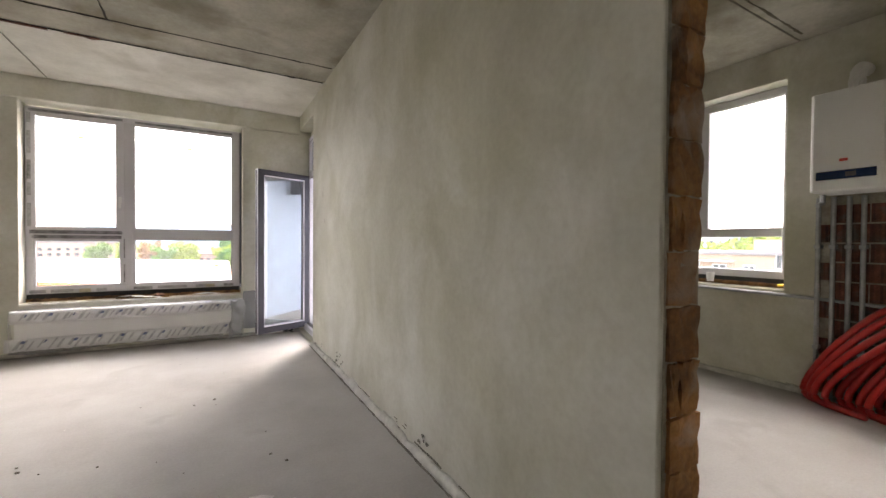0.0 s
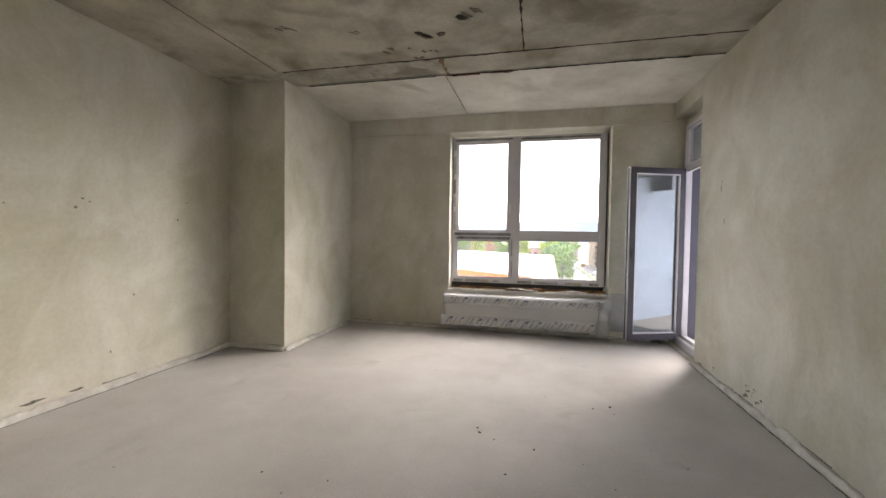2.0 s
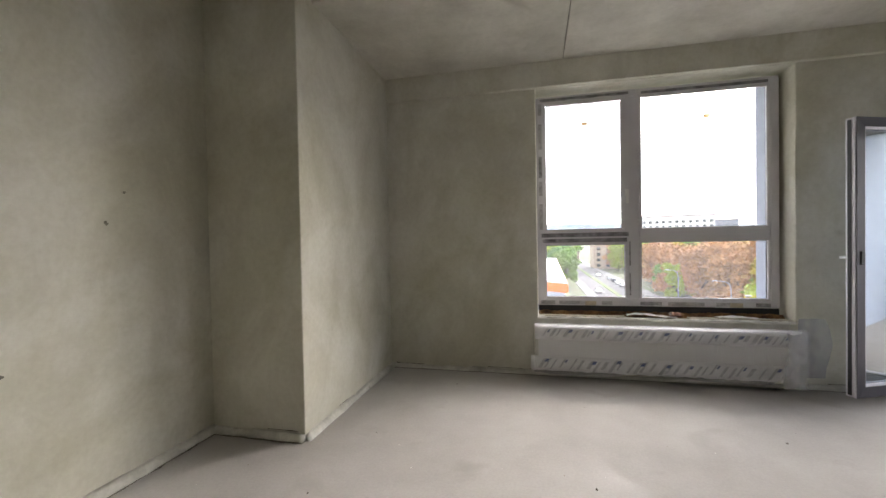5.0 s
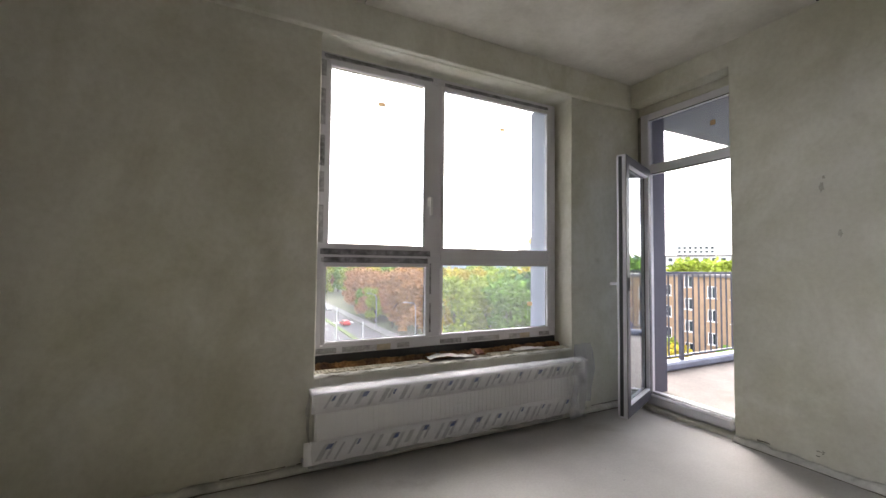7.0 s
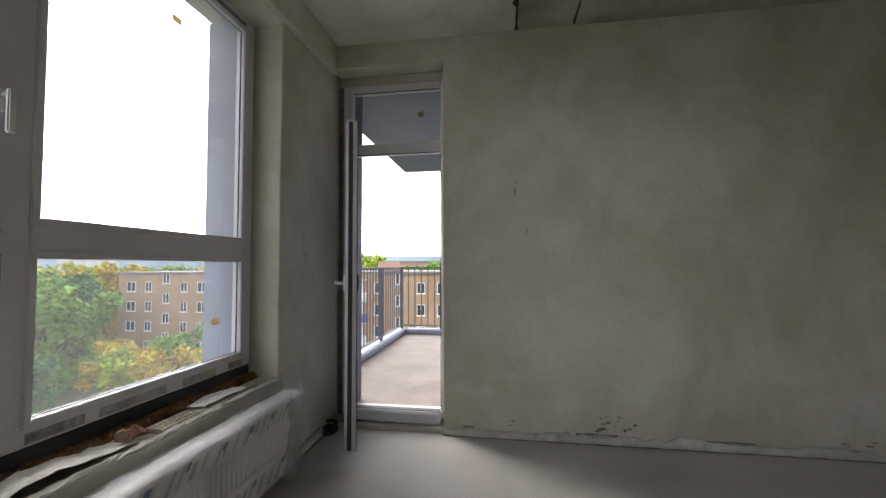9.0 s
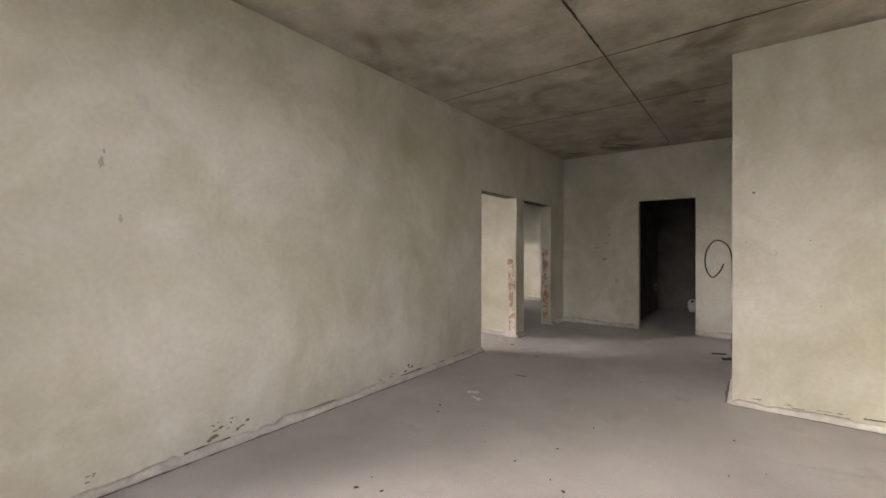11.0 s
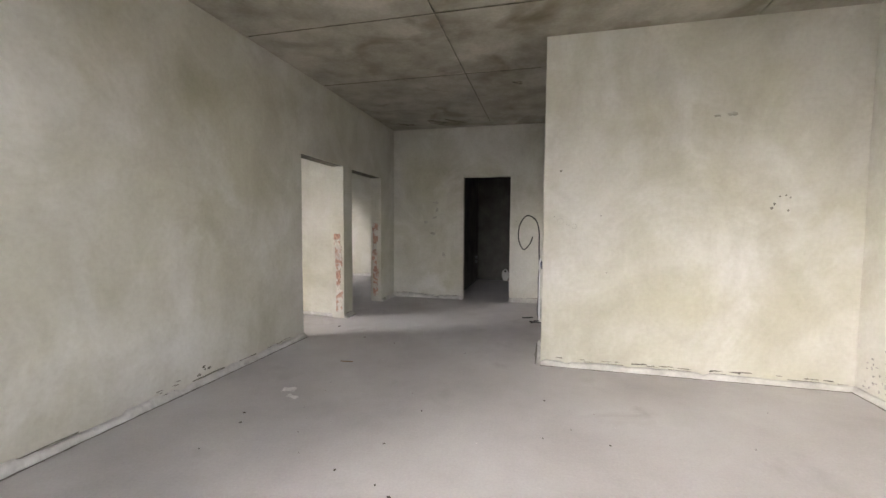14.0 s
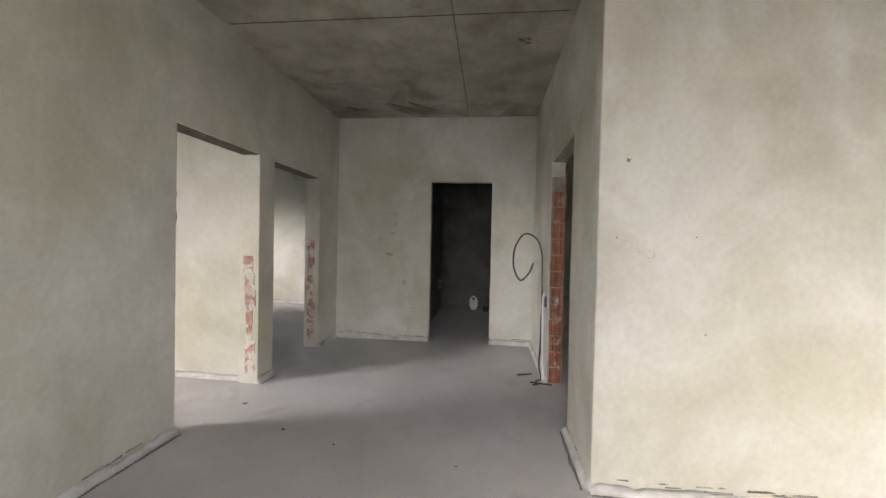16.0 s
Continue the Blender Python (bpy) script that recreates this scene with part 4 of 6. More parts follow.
TREE_LABEL = {"green": "broad green tree in full summer leaf", "deep": "dark green tree in dense full leaf", "yellow": "yellowing autumn tree beside the street", "rust": "rust-brown autumn tree beside the street", "lime": "light green tree turning yellow in autumn"}
TREES = {}
for k, kind in enumerate(LEAVES):
    for s in range(2):
        tr, cr = tree_parts(kind, 15.0, 5.0, 100 + k * 7 + s)
        ob = new("tree")
        t_ob, c_ob = new("trunk", tr), new("crown", cr)
        t_ob.parent = c_ob.parent = ob
        tagged(ob, TREE_LABEL[kind], "tree", "street trees")
        TREES[kind, s] = ob
used = set()


def plant(kind, x, y, scale, rnd):
    key = (kind, rnd.randrange(2))
    m = Matrix.Translation((x, y, GZ)) @ Matrix.Rotation(rnd.uniform(0, 6.28), 4, 'Z')
    ob = TREES[key] if key not in used else copy_thing(TREES[key], m)
    used.add(key)
    ob.matrix_basis = m @ Matrix.Diagonal((scale, scale, scale * rnd.uniform(0.95, 1.08), 1))


rnd = random.Random(5)
for kind, x, y, s in (("lime", 33, 66, 0.95), ("yellow", 37, 78, 1.0), ("lime", 42, 70, 1.0), ("rust", 35, 90, 1.0), ("green", 40, 60, 1.0), ("yellow", 44, 82, 1.05),
                      ("deep", 46, 68, 1.02), ("green", 47, 76, 1.0), ("rust", 34, 104, 1.05), ("rust", 34, 122, 1.05), ("rust", 36, 140, 1.05), ("yellow", 40, 132, 1.1), ("rust", 41, 112, 1.05),
                      ("yellow", 45, 96, 1.0), ("yellow", 50, 104, 1.05), ("lime", 52, 92, 1.05), ("yellow", 46, 118, 1.1), ("lime", 56, 84, 1.0), ("green", 58, 98, 1.1), ("green", 43, 62, 0.98),
                      ("lime", 33, 116, 0.72), ("green", 34.5, 128, 0.8), ("yellow", 32, 36, 0.55), ("yellow", 36, 30, 0.6), ("lime", 34, 42, 0.55), ("green", 40, 40, 0.65), ("yellow", 30, 31, 0.5), ("lime", 42, 34, 0.6), ("green", 43, 26, 0.55), ("deep", 30, 48, 0.5), ("yellow", 38, 47, 0.55),
                      ("deep", 11, 240, 1.1), ("deep", 12.5, 268, 1.15), ("deep", 9, 290, 1.2), ("lime", -8, 212, 1.0), ("green", -20, 216, 1.0), ("lime", -33, 226, 1.0), ("green", -46, 240, 1.05), ("lime", -14, 232, 1.05), ("rust", -27, 246, 1.05), ("green", 8, 150, 0.9), ("deep", 6, 165, 0.95), ("green", 10, 180, 1.0), ("lime", 4, 190, 1.0), ("deep", 9, 210, 1.1), ("green", 40, 16, 0.6), ("lime", 42, 4, 0.6)):
    plant(kind, x, y, s, rnd)
for i in range(46):
    a = rnd.uniform(62, 110)
    plant(rnd.choice(("lime", "lime", "green", "lime", "green")), a, rnd.uniform(-60, 60), rnd.uniform(1.05, 1.3), rnd)
for i in range(40):
    plant(rnd.choice(("rust", "rust", "lime", "yellow", "rust", "green")), rnd.uniform(34, 95), rnd.uniform(125, 260), rnd.uniform(0.95, 1.15), rnd)

for i in range(34):
    plant(rnd.choice(("green", "lime", "deep", "green", "yellow")), rnd.uniform(54, 120), rnd.uniform(66, 135), rnd.uniform(0.95, 1.15), rnd)


# long five-storey block
def apartment(x, y0, y1, floors, label, wall_m, storey=2.85, pitch=2.9):
    b = empty("apartment_building", label, "building", at=(x, y0, GZ))
    h = floors * storey + 0.9
    length = y1 - y0
    part("wall", box(0, 12, 0, length, 0, h), wall_m, b)
    part("roof", box(-0.3, 12.3, -0.3, length + 0.3, h + 0.005, h + 0.35, 0.03), M_BROOF, b, "flat bitumen roof")
    fr = bmesh.new()
    for a in ((-0.08, 0.02, -0.75, -0.67, 0, 1.45), (-0.08, 0.02, 0.67, 0.75, 0, 1.45), (-0.08, 0.02, -0.669, 0.669, 1.37, 1.45), (-0.08, 0.02, -0.669, 0.669, 0, 0.08), (-0.07, 0.02, -0.05, 0.05, 0.081, 1.369), (-0.16, 0.02, -0.85, 0.85, -0.09, -0.005)):
        add_box(fr, *a)
    frame_me = mesh_of("window", fr, M_WFRAME)
    pane_me = mesh_of("pane", box(-0.03, 0.01, -0.668, 0.668, 0.082, 1.368), M_WIN)
    bal_me = mesh_of("balcony", box(-1.1, -0.005, -1.35, 1.35, -0.95, 0.1), M_WFRAME)
    bal2 = mesh_of("balcony", box(-1.1, -0.005, -1.35, 1.35, -0.95, 0.1), M_PINK)
    bal3 = mesh_of("balcony", box(-1.1, -0.005, -1.35, 1.35, -0.95, 0.1), mat("orange_cladding", (0.45, 0.14, 0.05), 0.7, var=0.1, bump=0))
    bal4 = mesh_of("balcony", box(-1.1, -0.005, -1.35, 1.35, -0.95, 0.1), mat("violet_cladding", (0.16, 0.14, 0.36), 0.7, var=0.1, bump=0))
    roof_me = mesh_of("balcony_roof", box(-1.15, -0.005, -1.4, 1.4, 1.75, 1.85), M_WFRAME)
    cols = int(length / pitch)
    rr = random.Random(11)
    for c in range(cols):
        y = pitch * (c + 0.5) + (length - cols * pitch) / 2
        for f in range(floors):
            z = f * storey + 1.2
            d = cols - 1 - c
            stair = d % 6 == 2
            w = share("window", frame_me, b, pose(0, y, z + (1.2 if stair else 0)) @ Matrix.Diagonal((1, 0.7 if stair or d % 6 in (1, 3) else 1.0, 1, 1)))
            share("pane", pane_me, w, Matrix())
            if d % 6 in (5, 0) and d > 0 and f > 0:
                share("balcony", rr.choice((bal_me, bal2, bal_me, bal3, bal4)), b, pose(0, y, z))
                share("balcony_roof", roof_me, b, pose(0, y, z))
    for k in range(4):
        y = length * (k + 0.4) / 4
        part("chimney", box(4, 6, y, y + 2.6, h + 0.351, h + 1.7, 0.03), M_PINK, b)
    return b


apartment(50, -42, 61, 5, "long five-storey tan brick apartment block with balconies", M_BWALL)


def far_block(x, y, w, d, h, wall_m, label, rot=0.0):
    """A distant house with rows of windows."""
    b = empty("far_building", label, "building", at=(x, y, GZ))
    b.rotation_euler = (0, 0, rot)
    part("wall", box(-w / 2, w / 2, -d / 2, d / 2, 0, h), wall_m, b)
    part("roof", box(-w / 2 - 0.4, w / 2 + 0.4, -d / 2 - 0.4, d / 2 + 0.4, h + 0.01, h + 0.8), M_BROOF, b)
    me = mesh_of("window", box(-0.9, 0.9, -0.06, 0.05, 0, 1.6), M_WIN)
    cols, rows = int(w / 3.6), int(h / 3.1)
    for i in range(cols):
        for j in range(rows):
            share("window", me, b, pose(-w / 2 + (i + 0.5) * w / cols, -d / 2, j * 3.1 + 1.0))
    return b


far_block(84, 290, 44, 14, 30, M_PALE, "white and slate apartment house on the skyline", -0.3)
far_block(112, 296, 20, 14, 27, M_SLATE, "slate grey wing of the apartment house", -0.3)
far_block(22, 330, 14, 12, 17, M_TAN, "tan apartment house at the end of the street")
far_block(34, 250, 10, 16, 17, M_TAN, "tan rendered house by the street")
far_block(-12, 300, 46, 14, 8, M_PINK, "long pink brick house behind the shop")
far_block(-75, 320, 50, 14, 15, M_PINK, "long pink brick house behind the shop", 0.2)
far_block(330, 205, 26, 16, 36, M_PALE, "pale tower block on the skyline", -1.0)
far_block(210, 55, 60, 14, 18, M_PINK, "brick apartment house beyond the trees", -1.45)
far_block(220, -10, 60, 14, 18, M_PALE, "pale apartment house beyond the trees", -1.6)
far_block(200, 120, 40, 14, 22, M_PALE, "pale apartment house beyond the trees", -1.2)

church = empty("church", "far church with a gilded dome", "church", at=(158, 196, GZ))
part("wall", box(-8, 8, -8, 8, 0, 27, 0.3), M_PALE, church)


def lathe(profile, sides=20):
    bm = bmesh.new()
    rings = [[bm.verts.new((r * math.cos(2 * math.pi * k / sides), r * math.sin(2 * math.pi * k / sides), z)) for k in range(sides)] for r, z in profile]
    for a, b in zip(rings, rings[1:]):
        for k in range(sides):
            bm.faces.new((a[k], a[(k + 1) % sides], b[(k + 1) % sides], b[k]))
    bm.faces.new(rings[-1])
    bm.faces.new(rings[0][::-1])
    return bm


part("drum", lathe([(4.5, 27.05), (4.5, 30)]), M_PALE, church)
part("dome", lathe([(4.6, 30.05), (5.0, 31.5), (4.6, 33), (3.2, 34.6), (1.2, 35.8), (0.4, 37.2), (0.25, 39.5)]), M_GOLD, church, "gilded dome", True)

# far wooded hills
hb = bmesh.new()
prev = None
for i in range(121):
    a = 2 * math.pi * i / 120
    h = 26 + 34 * noise.noise((math.cos(a) * 2.2, math.sin(a) * 2.2, 0.5)) + 38 * max(0, math.cos(a - 1.45)) ** 6 + 6 * noise.noise((math.cos(a) * 14, math.sin(a) * 14, 4))
    d = (math.cos(a), math.sin(a))
    cur = [hb.verts.new((d[0] * 1500, d[1] * 1500, GZ - 1)), hb.verts.new((d[0] * 1700, d[1] * 1700, GZ + max(14, h + 12))), hb.verts.new((d[0] * 2000, d[1] * 2000, GZ + 4))]
    if prev:
        hb.faces.new((prev[0], cur[0], cur[1], prev[1]))
        hb.faces.new((prev[1], cur[1], cur[2], prev[2]))
    prev = cur
structure(part("backdrop_hills", hb, M_HILL, smooth=True), "distant wooded hills in haze", "backdrop")


# street lamps and vehicles
def street_lamp(x, y, h, reach, material, label):
    lamp = empty("street_lamp", label, "street lamp", at=(x, y, GZ))
    part("pole", tube(smooth_line([(0, 0, 0), (0, 0, h * 0.5), (0, 0, h * 0.86), (-reach * 0.3, 0, h * 0.97), (-reach, 0, h)], 6), [0.11 - 0.0022 * k for k in range(25)], 8), material, lamp)
    part("lantern", box(-reach - 0.7, -reach + 0.02, -0.13, 0.13, h - 0.06, h + 0.1, 0.04), M_PALE, lamp, "pale lantern head")
    return lamp


M_YPAINT = mat("yellow_paint", (0.70, 0.48, 0.03), 0.5, var=0.08, scale=2, bump=0)
M_TYRE = mat("tyre_rubber", (0.03, 0.03, 0.03), 0.8, var=0.1, bump=0)
street_lamp(26.5, 60.0, 8.8, 2.0, M_YPAINT, "yellow curved street lamp on the lawn")
street_lamp(29.6, 78.0, 9.0, 2.0, M_METAL, "grey curved street lamp beside the footway")
street_lamp(29.6, 104.0, 9.0, 2.0, M_METAL, "grey curved street lamp beside the footway")
for px, py, ph in ((14.6, 62.5, 7.6), (12.3, 70.0, 9.0)):
    post = part("flag_post", lathe([(0.09, 0), (0.07, ph * 0.6), (0.05, ph), (0.09, ph + 0.05), (0.05, ph + 0.14)], 10), M_WFRAME)
    post.location = (px, py, GZ + 0.02)
    tagged(post, "slim white flag post standing by the yard", "flag post", "white posts by the yard")


def car_meshes(paint):
    body = bmesh.new()
    prof = [(-2.1, 0.35), (-2.15, 0.75), (-1.9, 0.95), (-1.35, 1.0), (1.0, 1.0), (1.95, 0.85), (2.1, 0.6), (2.08, 0.35)]
    top = [(-1.75, 1.0), (-1.35, 1.42), (0.25, 1.45), (1.05, 1.0)]
    for pr, w0, w1 in ((prof, 0.86, 0.86), (top, 0.80, 0.62)):
        l_ = [body.verts.new((x, w0 if z < 1.1 else w1, z)) for x, z in pr]
        r_ = [body.verts.new((x, -(w0 if z < 1.1 else w1), z)) for x, z in pr]
        body.faces.new(l_)
        body.faces.new(r_[::-1])
        for k in range(len(pr)):
            q = (k + 1) % len(pr)
            body.faces.new((l_[k], l_[q], r_[q], r_[k]))
    bmesh.ops.bevel(body, geom=body.edges[:], offset=0.05, segments=2, affect='EDGES')
    glass_b = bmesh.new()
    gp = [(-1.62, 1.04), (-1.30, 1.36), (0.22, 1.38), (0.92, 1.04)]
    for s in (1, -1):
        v = [glass_b.verts.new((x, s * (0.81 if z < 1.1 else 0.675), z)) for x, z in gp]
        w = [glass_b.verts.new((x, s * (0.825 if z < 1.1 else 0.69), z)) for x, z in gp]
        glass_b.faces.new(v)
        glass_b.faces.new(w[::-1])
        for k in range(4):
            glass_b.faces.new((v[k], v[(k + 1) % 4], w[(k + 1) % 4], w[k]))
    return mesh_of("body", body, paint), mesh_of("side_windows", glass_b, M_WIN)


tyre_me = mesh_of("tyre", lathe([(0.18, -0.1), (0.31, -0.1), (0.33, 0.0), (0.31, 0.1), (0.18, 0.1)], 16), M_TYRE)
rim_me = mesh_of("rim", lathe([(0.05, -0.105), (0.18, -0.106), (0.18, 0.106), (0.05, 0.105)], 12), M_METAL)
PAINTS = {"red": mat("red_car_paint", (0.55, 0.03, 0.04), 0.3, var=0.03, bump=0), "silver": mat("silver_car_paint", (0.45, 0.46, 0.48), 0.3, 0.3, var=0.03, bump=0), "white": mat("white_car_paint", (0.75, 0.75, 0.75), 0.3, var=0.03, bump=0), "blue": mat("blue_car_paint", (0.12, 0.17, 0.30), 0.3, var=0.03, bump=0), "dark": mat("dark_car_paint", (0.04, 0.05, 0.07), 0.3, var=0.03, bump=0)}
CARS = {k: car_meshes(m) for k, m in PAINTS.items()}


def car(colour, x, y, turn):
    b = empty("car", colour + " parked hatchback car on the street", "car", "parked cars")
    b.matrix_basis = pose(x, y, GZ + 0.03, 0, 0, turn)
    share("body", CARS[colour][0], b, Matrix())
    share("side_windows", CARS[colour][1], b, Matrix())
    for wx in (-1.3, 1.3):
        for s in (1, -1):
            w = share("wheel", tyre_me, b, pose(wx, s * 0.78, 0.33, 90, 0, 0))
            share("rim", rim_me, w, Matrix())


for colour, x, y, turn in (("red", 23.5, 112, 95), ("silver", 22.8, 67.6, 25), ("blue", 16.6, 59.6, 100), ("white", 26.4, 150, 90), ("white", 26.4, 158, 90), ("dark", 26.4, 166, 90), ("silver", 26.4, 175, 90), ("white", 16.2, 132, 90), ("red", 37.0, 42.5, 30), ("white", 24.0, 190, 92)):
    car(colour, x, y, turn)
kiosk = empty("kiosk", "small cream kiosk with a flat roof by the yard", "kiosk", at=(12.8, 64.5, GZ))
M_KIOSK = mat("cream_paint", (0.62, 0.54, 0.34), 0.7, var=0.06, scale=1, bump=0)
part("wall", box(-2.2, 2.2, -1.6, 1.6, 0, 2.7, 0.03), M_KIOSK, kiosk)
part("roof", box(-2.5, 2.5, -1.9, 1.9, 2.705, 2.95, 0.03), M_KIOSK, kiosk)
part("window", box(-1.2, 0.6, -1.64, -1.605, 1.0, 2.0), M_WIN, kiosk)

# marks: place and half sizes
# the last two ceiling blots paint the dark of the recess by the end wall
CEIL_BLOTS = [(-1.44, 3.31, 0.16, 0.07), (-1.41, 3.59, 0.07, 0.05), (-1.56, 3.71, 0.06, 0.04), (-1.0, 3.12, 0.12, 0.07), (-2.5, 2.98, 0.09, 0.03), (-1.91, 3.15, 0.05, 0.04), (-1.7, 3.5, 0.10, 0.05), (-1.12, -0.45, 0.10, 0.05), (0.2, -2.0, 0.5, 0.05), (0.7, -2.02, 0.3, 0.04)]
EAST_MARKS = [(4.18, 1.74, 0.014, 0.035), (4.17, 1.80, 0.008, 0.012), (4.10, 1.45, 0.013, 0.03), (3.57, 0.14, 0.05, 0.012), (3.62, 0.17, 0.03, 0.012), (3.50, 0.18, 0.02, 0.012), (3.66, 0.09, 0.06, 0.02), (4.22, 0.10, 0.035, 0.010), (1.78, 0.10, 0.06, 0.025), (2.1, 0.085, 0.08, 0.01), (3.45, 0.10, 0.05, 0.025)]
BLOCK_MARKS = [(-3.21, 1.42, 0.016, 0.016), (-3.225, 1.45, 0.010, 0.014), (-3.26, 1.51, 0.010, 0.009), (-3.30, 1.52, 0.010, 0.009), (-3.33, 1.50, 0.008, 0.007), (-3.32, 1.40, 0.010, 0.008), (-2.90, 2.17, 0.045, 0.02), (-2.80, 2.16, 0.03, 0.012), (-1.94, 1.36, 0.006, 0.006), (-1.55, 1.35, 0.006, 0.006), (-1.60, 1.75, 0.012, 0.012), (-2.0, 0.86, 0.006, 0.006)]
WEST_MARKS = [(1.84, 1.38, 0.018, 0.016), (1.86, 1.42, 0.010, 0.010), (1.94, 1.47, 0.008, 0.008), (1.90, 1.46, 0.008, 0.008), (2.00, 1.46, 0.008, 0.008), (2.47, 1.53, 0.014, 0.010), (2.52, 1.51, 0.012, 0.008), (2.42, 1.46, 0.012, 0.014), (3.40, 1.57, 0.012, 0.008), (3.3, 1.4, 0.012, 0.012), (2.86, 0.74, 0.010, 0.010), (2.66, 0.30, 0.006, 0.012), (2.12, 0.09, 0.10, 0.012), (2.40, 0.08, 0.06, 0.01)]
_rm = random.Random(4)
WEST_MARKS += [(_rm.uniform(0.7, 1.6), abs(_rm.gauss(0.06, 0.12)) + 0.06, _rm.uniform(0.004, 0.017), _rm.uniform(0.004, 0.014)) for _ in range(70)]
BLOCK_MARKS += [(_rm.uniform(-3.7, -1.6), 0.066 + _rm.uniform(0, 0.012), _rm.uniform(0.015, 0.05), _rm.uniform(0.003, 0.008)) for _ in range(26)]
GREY_MOULD = [(_rm.gauss(1.12, 0.13), 0.075 + abs(_rm.gauss(0.05, 0.08)), _rm.uniform(0.010, 0.032), _rm.uniform(0.010, 0.026)) for _ in range(46)]
END_MARKS = [(0.36, 1.66, 0.05, 0.03), (0.52, 1.32, 0.05, 0.025), (0.37, 1.40, 0.05, 0.03), (0.41, 1.13, 0.05, 0.035), (0.21, 0.76, 0.05, 0.05), (0.34, 1.53, 0.03, 0.05), (-1.02, 1.34, 0.012, 0.008)]
CHIPS = [(-0.79, 2.69, 0.014), (-0.59, 2.26, 0.011), (0.46, 2.14, 0.015), (-1.37, 3.80, 0.012), (-1.86, 1.95, 0.010), (-1.48, 1.97, 0.008), (-1.65, 1.82, 0.008), (0.12, 3.21, 0.008), (-0.36, 3.41, 0.008), (-0.18, 4.51, 0.009), (0.39, 2.26, 0.012), (-0.68, 1.81, 0.010), (-0.81, 2.75, 0.011), (0.11, 3.33, 0.016), (-0.02, 3.27, 0.013), (-1.49, 1.43, 0.012), (-0.44, 2.56, 0.012), (-0.69, 2.62, 0.009), (0.47, 0.24, 0.020), (0.06, 0.38, 0.012), (0.98, -0.12, 0.025), (-0.73, 0.51, 0.010)]


# ---- radiator still in its wrapping ----
radiator = empty("radiator", "white panel radiator in printed wrapping and plastic film below the window", "radiator")
radiator.location, radiator.scale = (0.018, -0.008, 0.004), (1, 1, 0.97)
RX0, RX1, RYF = -1.69, 0.40, 5.458
rb = bmesh.new()
add_box(rb, RX0 + 0.02, RX1 - 0.02, RYF + 0.012, 5.53, 0.085, 0.485)
nrib = 62
for i in range(nrib):
    x = RX0 + 0.04 + (RX1 - RX0 - 0.08) * i / (nrib - 1)
    add_box(rb, x - 0.009, x + 0.009, RYF + 0.0082, RYF + 0.0119, 0.12, 0.455)
part("panel", rb, M_WHITE, radiator, "white ribbed steel panel")
for x in (-1.35, -0.2, 0.1):
    part("bracket", box(x - 0.02, x + 0.02, 5.531, 5.583, 0.12, 0.45), M_METAL, radiator)


def wrap_strip(z0, z1, x0, x1, top, seed):
    """A printed sleeve along the radiator, slightly uneven, open at the back."""
    rnd_ = random.Random(seed)
    bm = bmesh.new()
    rows = []
    n_ = 48
    for i in range(n_ + 1):
        x = x0 + (x1 - x0) * i / n_
        e = lambda s=0.004: rnd_.uniform(-s, s)
        if top:
            prof = [(RYF - 0.004 + e(), z0 + e()), (RYF - 0.010 + e(), (z0 + z1) / 2), (RYF - 0.007 + e(), z1 + e(0.003)), (RYF + 0.03, z1 + 0.008 + e()), (5.55, z1 + 0.008 + e()), (5.552, z1 - 0.01), (RYF + 0.0, z1 - 0.014), (RYF + 0.001, z0)]
        else:
            prof = [(RYF - 0.004 + e(), z1 + e()), (RYF - 0.016 + e(), (z0 + z1) / 2), (RYF - 0.012 + e(), z0 + e(0.006)), (RYF + 0.04, z0 - 0.012 + e(0.008)), (5.55, z0 - 0.006 + e()), (5.552, z0 + 0.006), (RYF + 0.002, z0 + 0.012), (RYF + 0.001, z1)]
        rows.append([bm.verts.new((x, y, z)) for y, z in prof])
    for a, b in zip(rows, rows[1:]):
        for k in range(8):
            bm.faces.new((a[k], a[(k + 1) % 8], b[(k + 1) % 8], b[k]))
    bm.faces.new(rows[0])
    bm.faces.new(rows[-1][::-1])
    return part("sleeve", bm, M_CARD, radiator, "printed card sleeve with grey and blue stripes", True)


def stripes(sleeve, z0, z1, x0, x1, y, seed):
    """Slanting printed bars, each on the sleeve, with a blue tick at every other one."""
    rnd_ = random.Random(seed)
    grey, blue = bmesh.new(), bmesh.new()
    x = x0 + 0.05
    k = 0
    while x < x1 - 0.09:
        w = rnd_.choice((0.016, 0.024, 0.032))
        zt = z1 - rnd_.uniform(0.0, 0.02)
        zb = z0 + rnd_.uniform(0.0, 0.03)
        s = (zt - zb) * 0.62
        for bm, a, b in ((grey, zb, zt),) + (((blue, zt - 0.034, zt - 0.004),) if k % 3 == 0 else ()):
            sa, sb = (a - zb) / (zt - zb) * s, (b - zb) / (zt - zb) * s
            off = 0.0 if bm is grey else 0.022
            yy = y if bm is grey else y - 0.0006
            v = [bm.verts.new((x + off + p, yy - q, z)) for q in (0, 0.0005) for p, z in ((sa, a), (sa + w, a), (sb + w, b), (sb, b))]
            for f in ((0, 1, 2, 3), (7, 6, 5, 4), (0, 4, 5, 1), (1, 5, 6, 2), (2, 6, 7, 3), (3, 7, 4, 0)):
                bm.faces.new([v[i] for i in f])
        x += rnd_.uniform(0.045, 0.085)
        k += 1
    part("grey_print", grey, M_INK, sleeve)
    part("blue_print", blue, M_BLUE, sleeve)


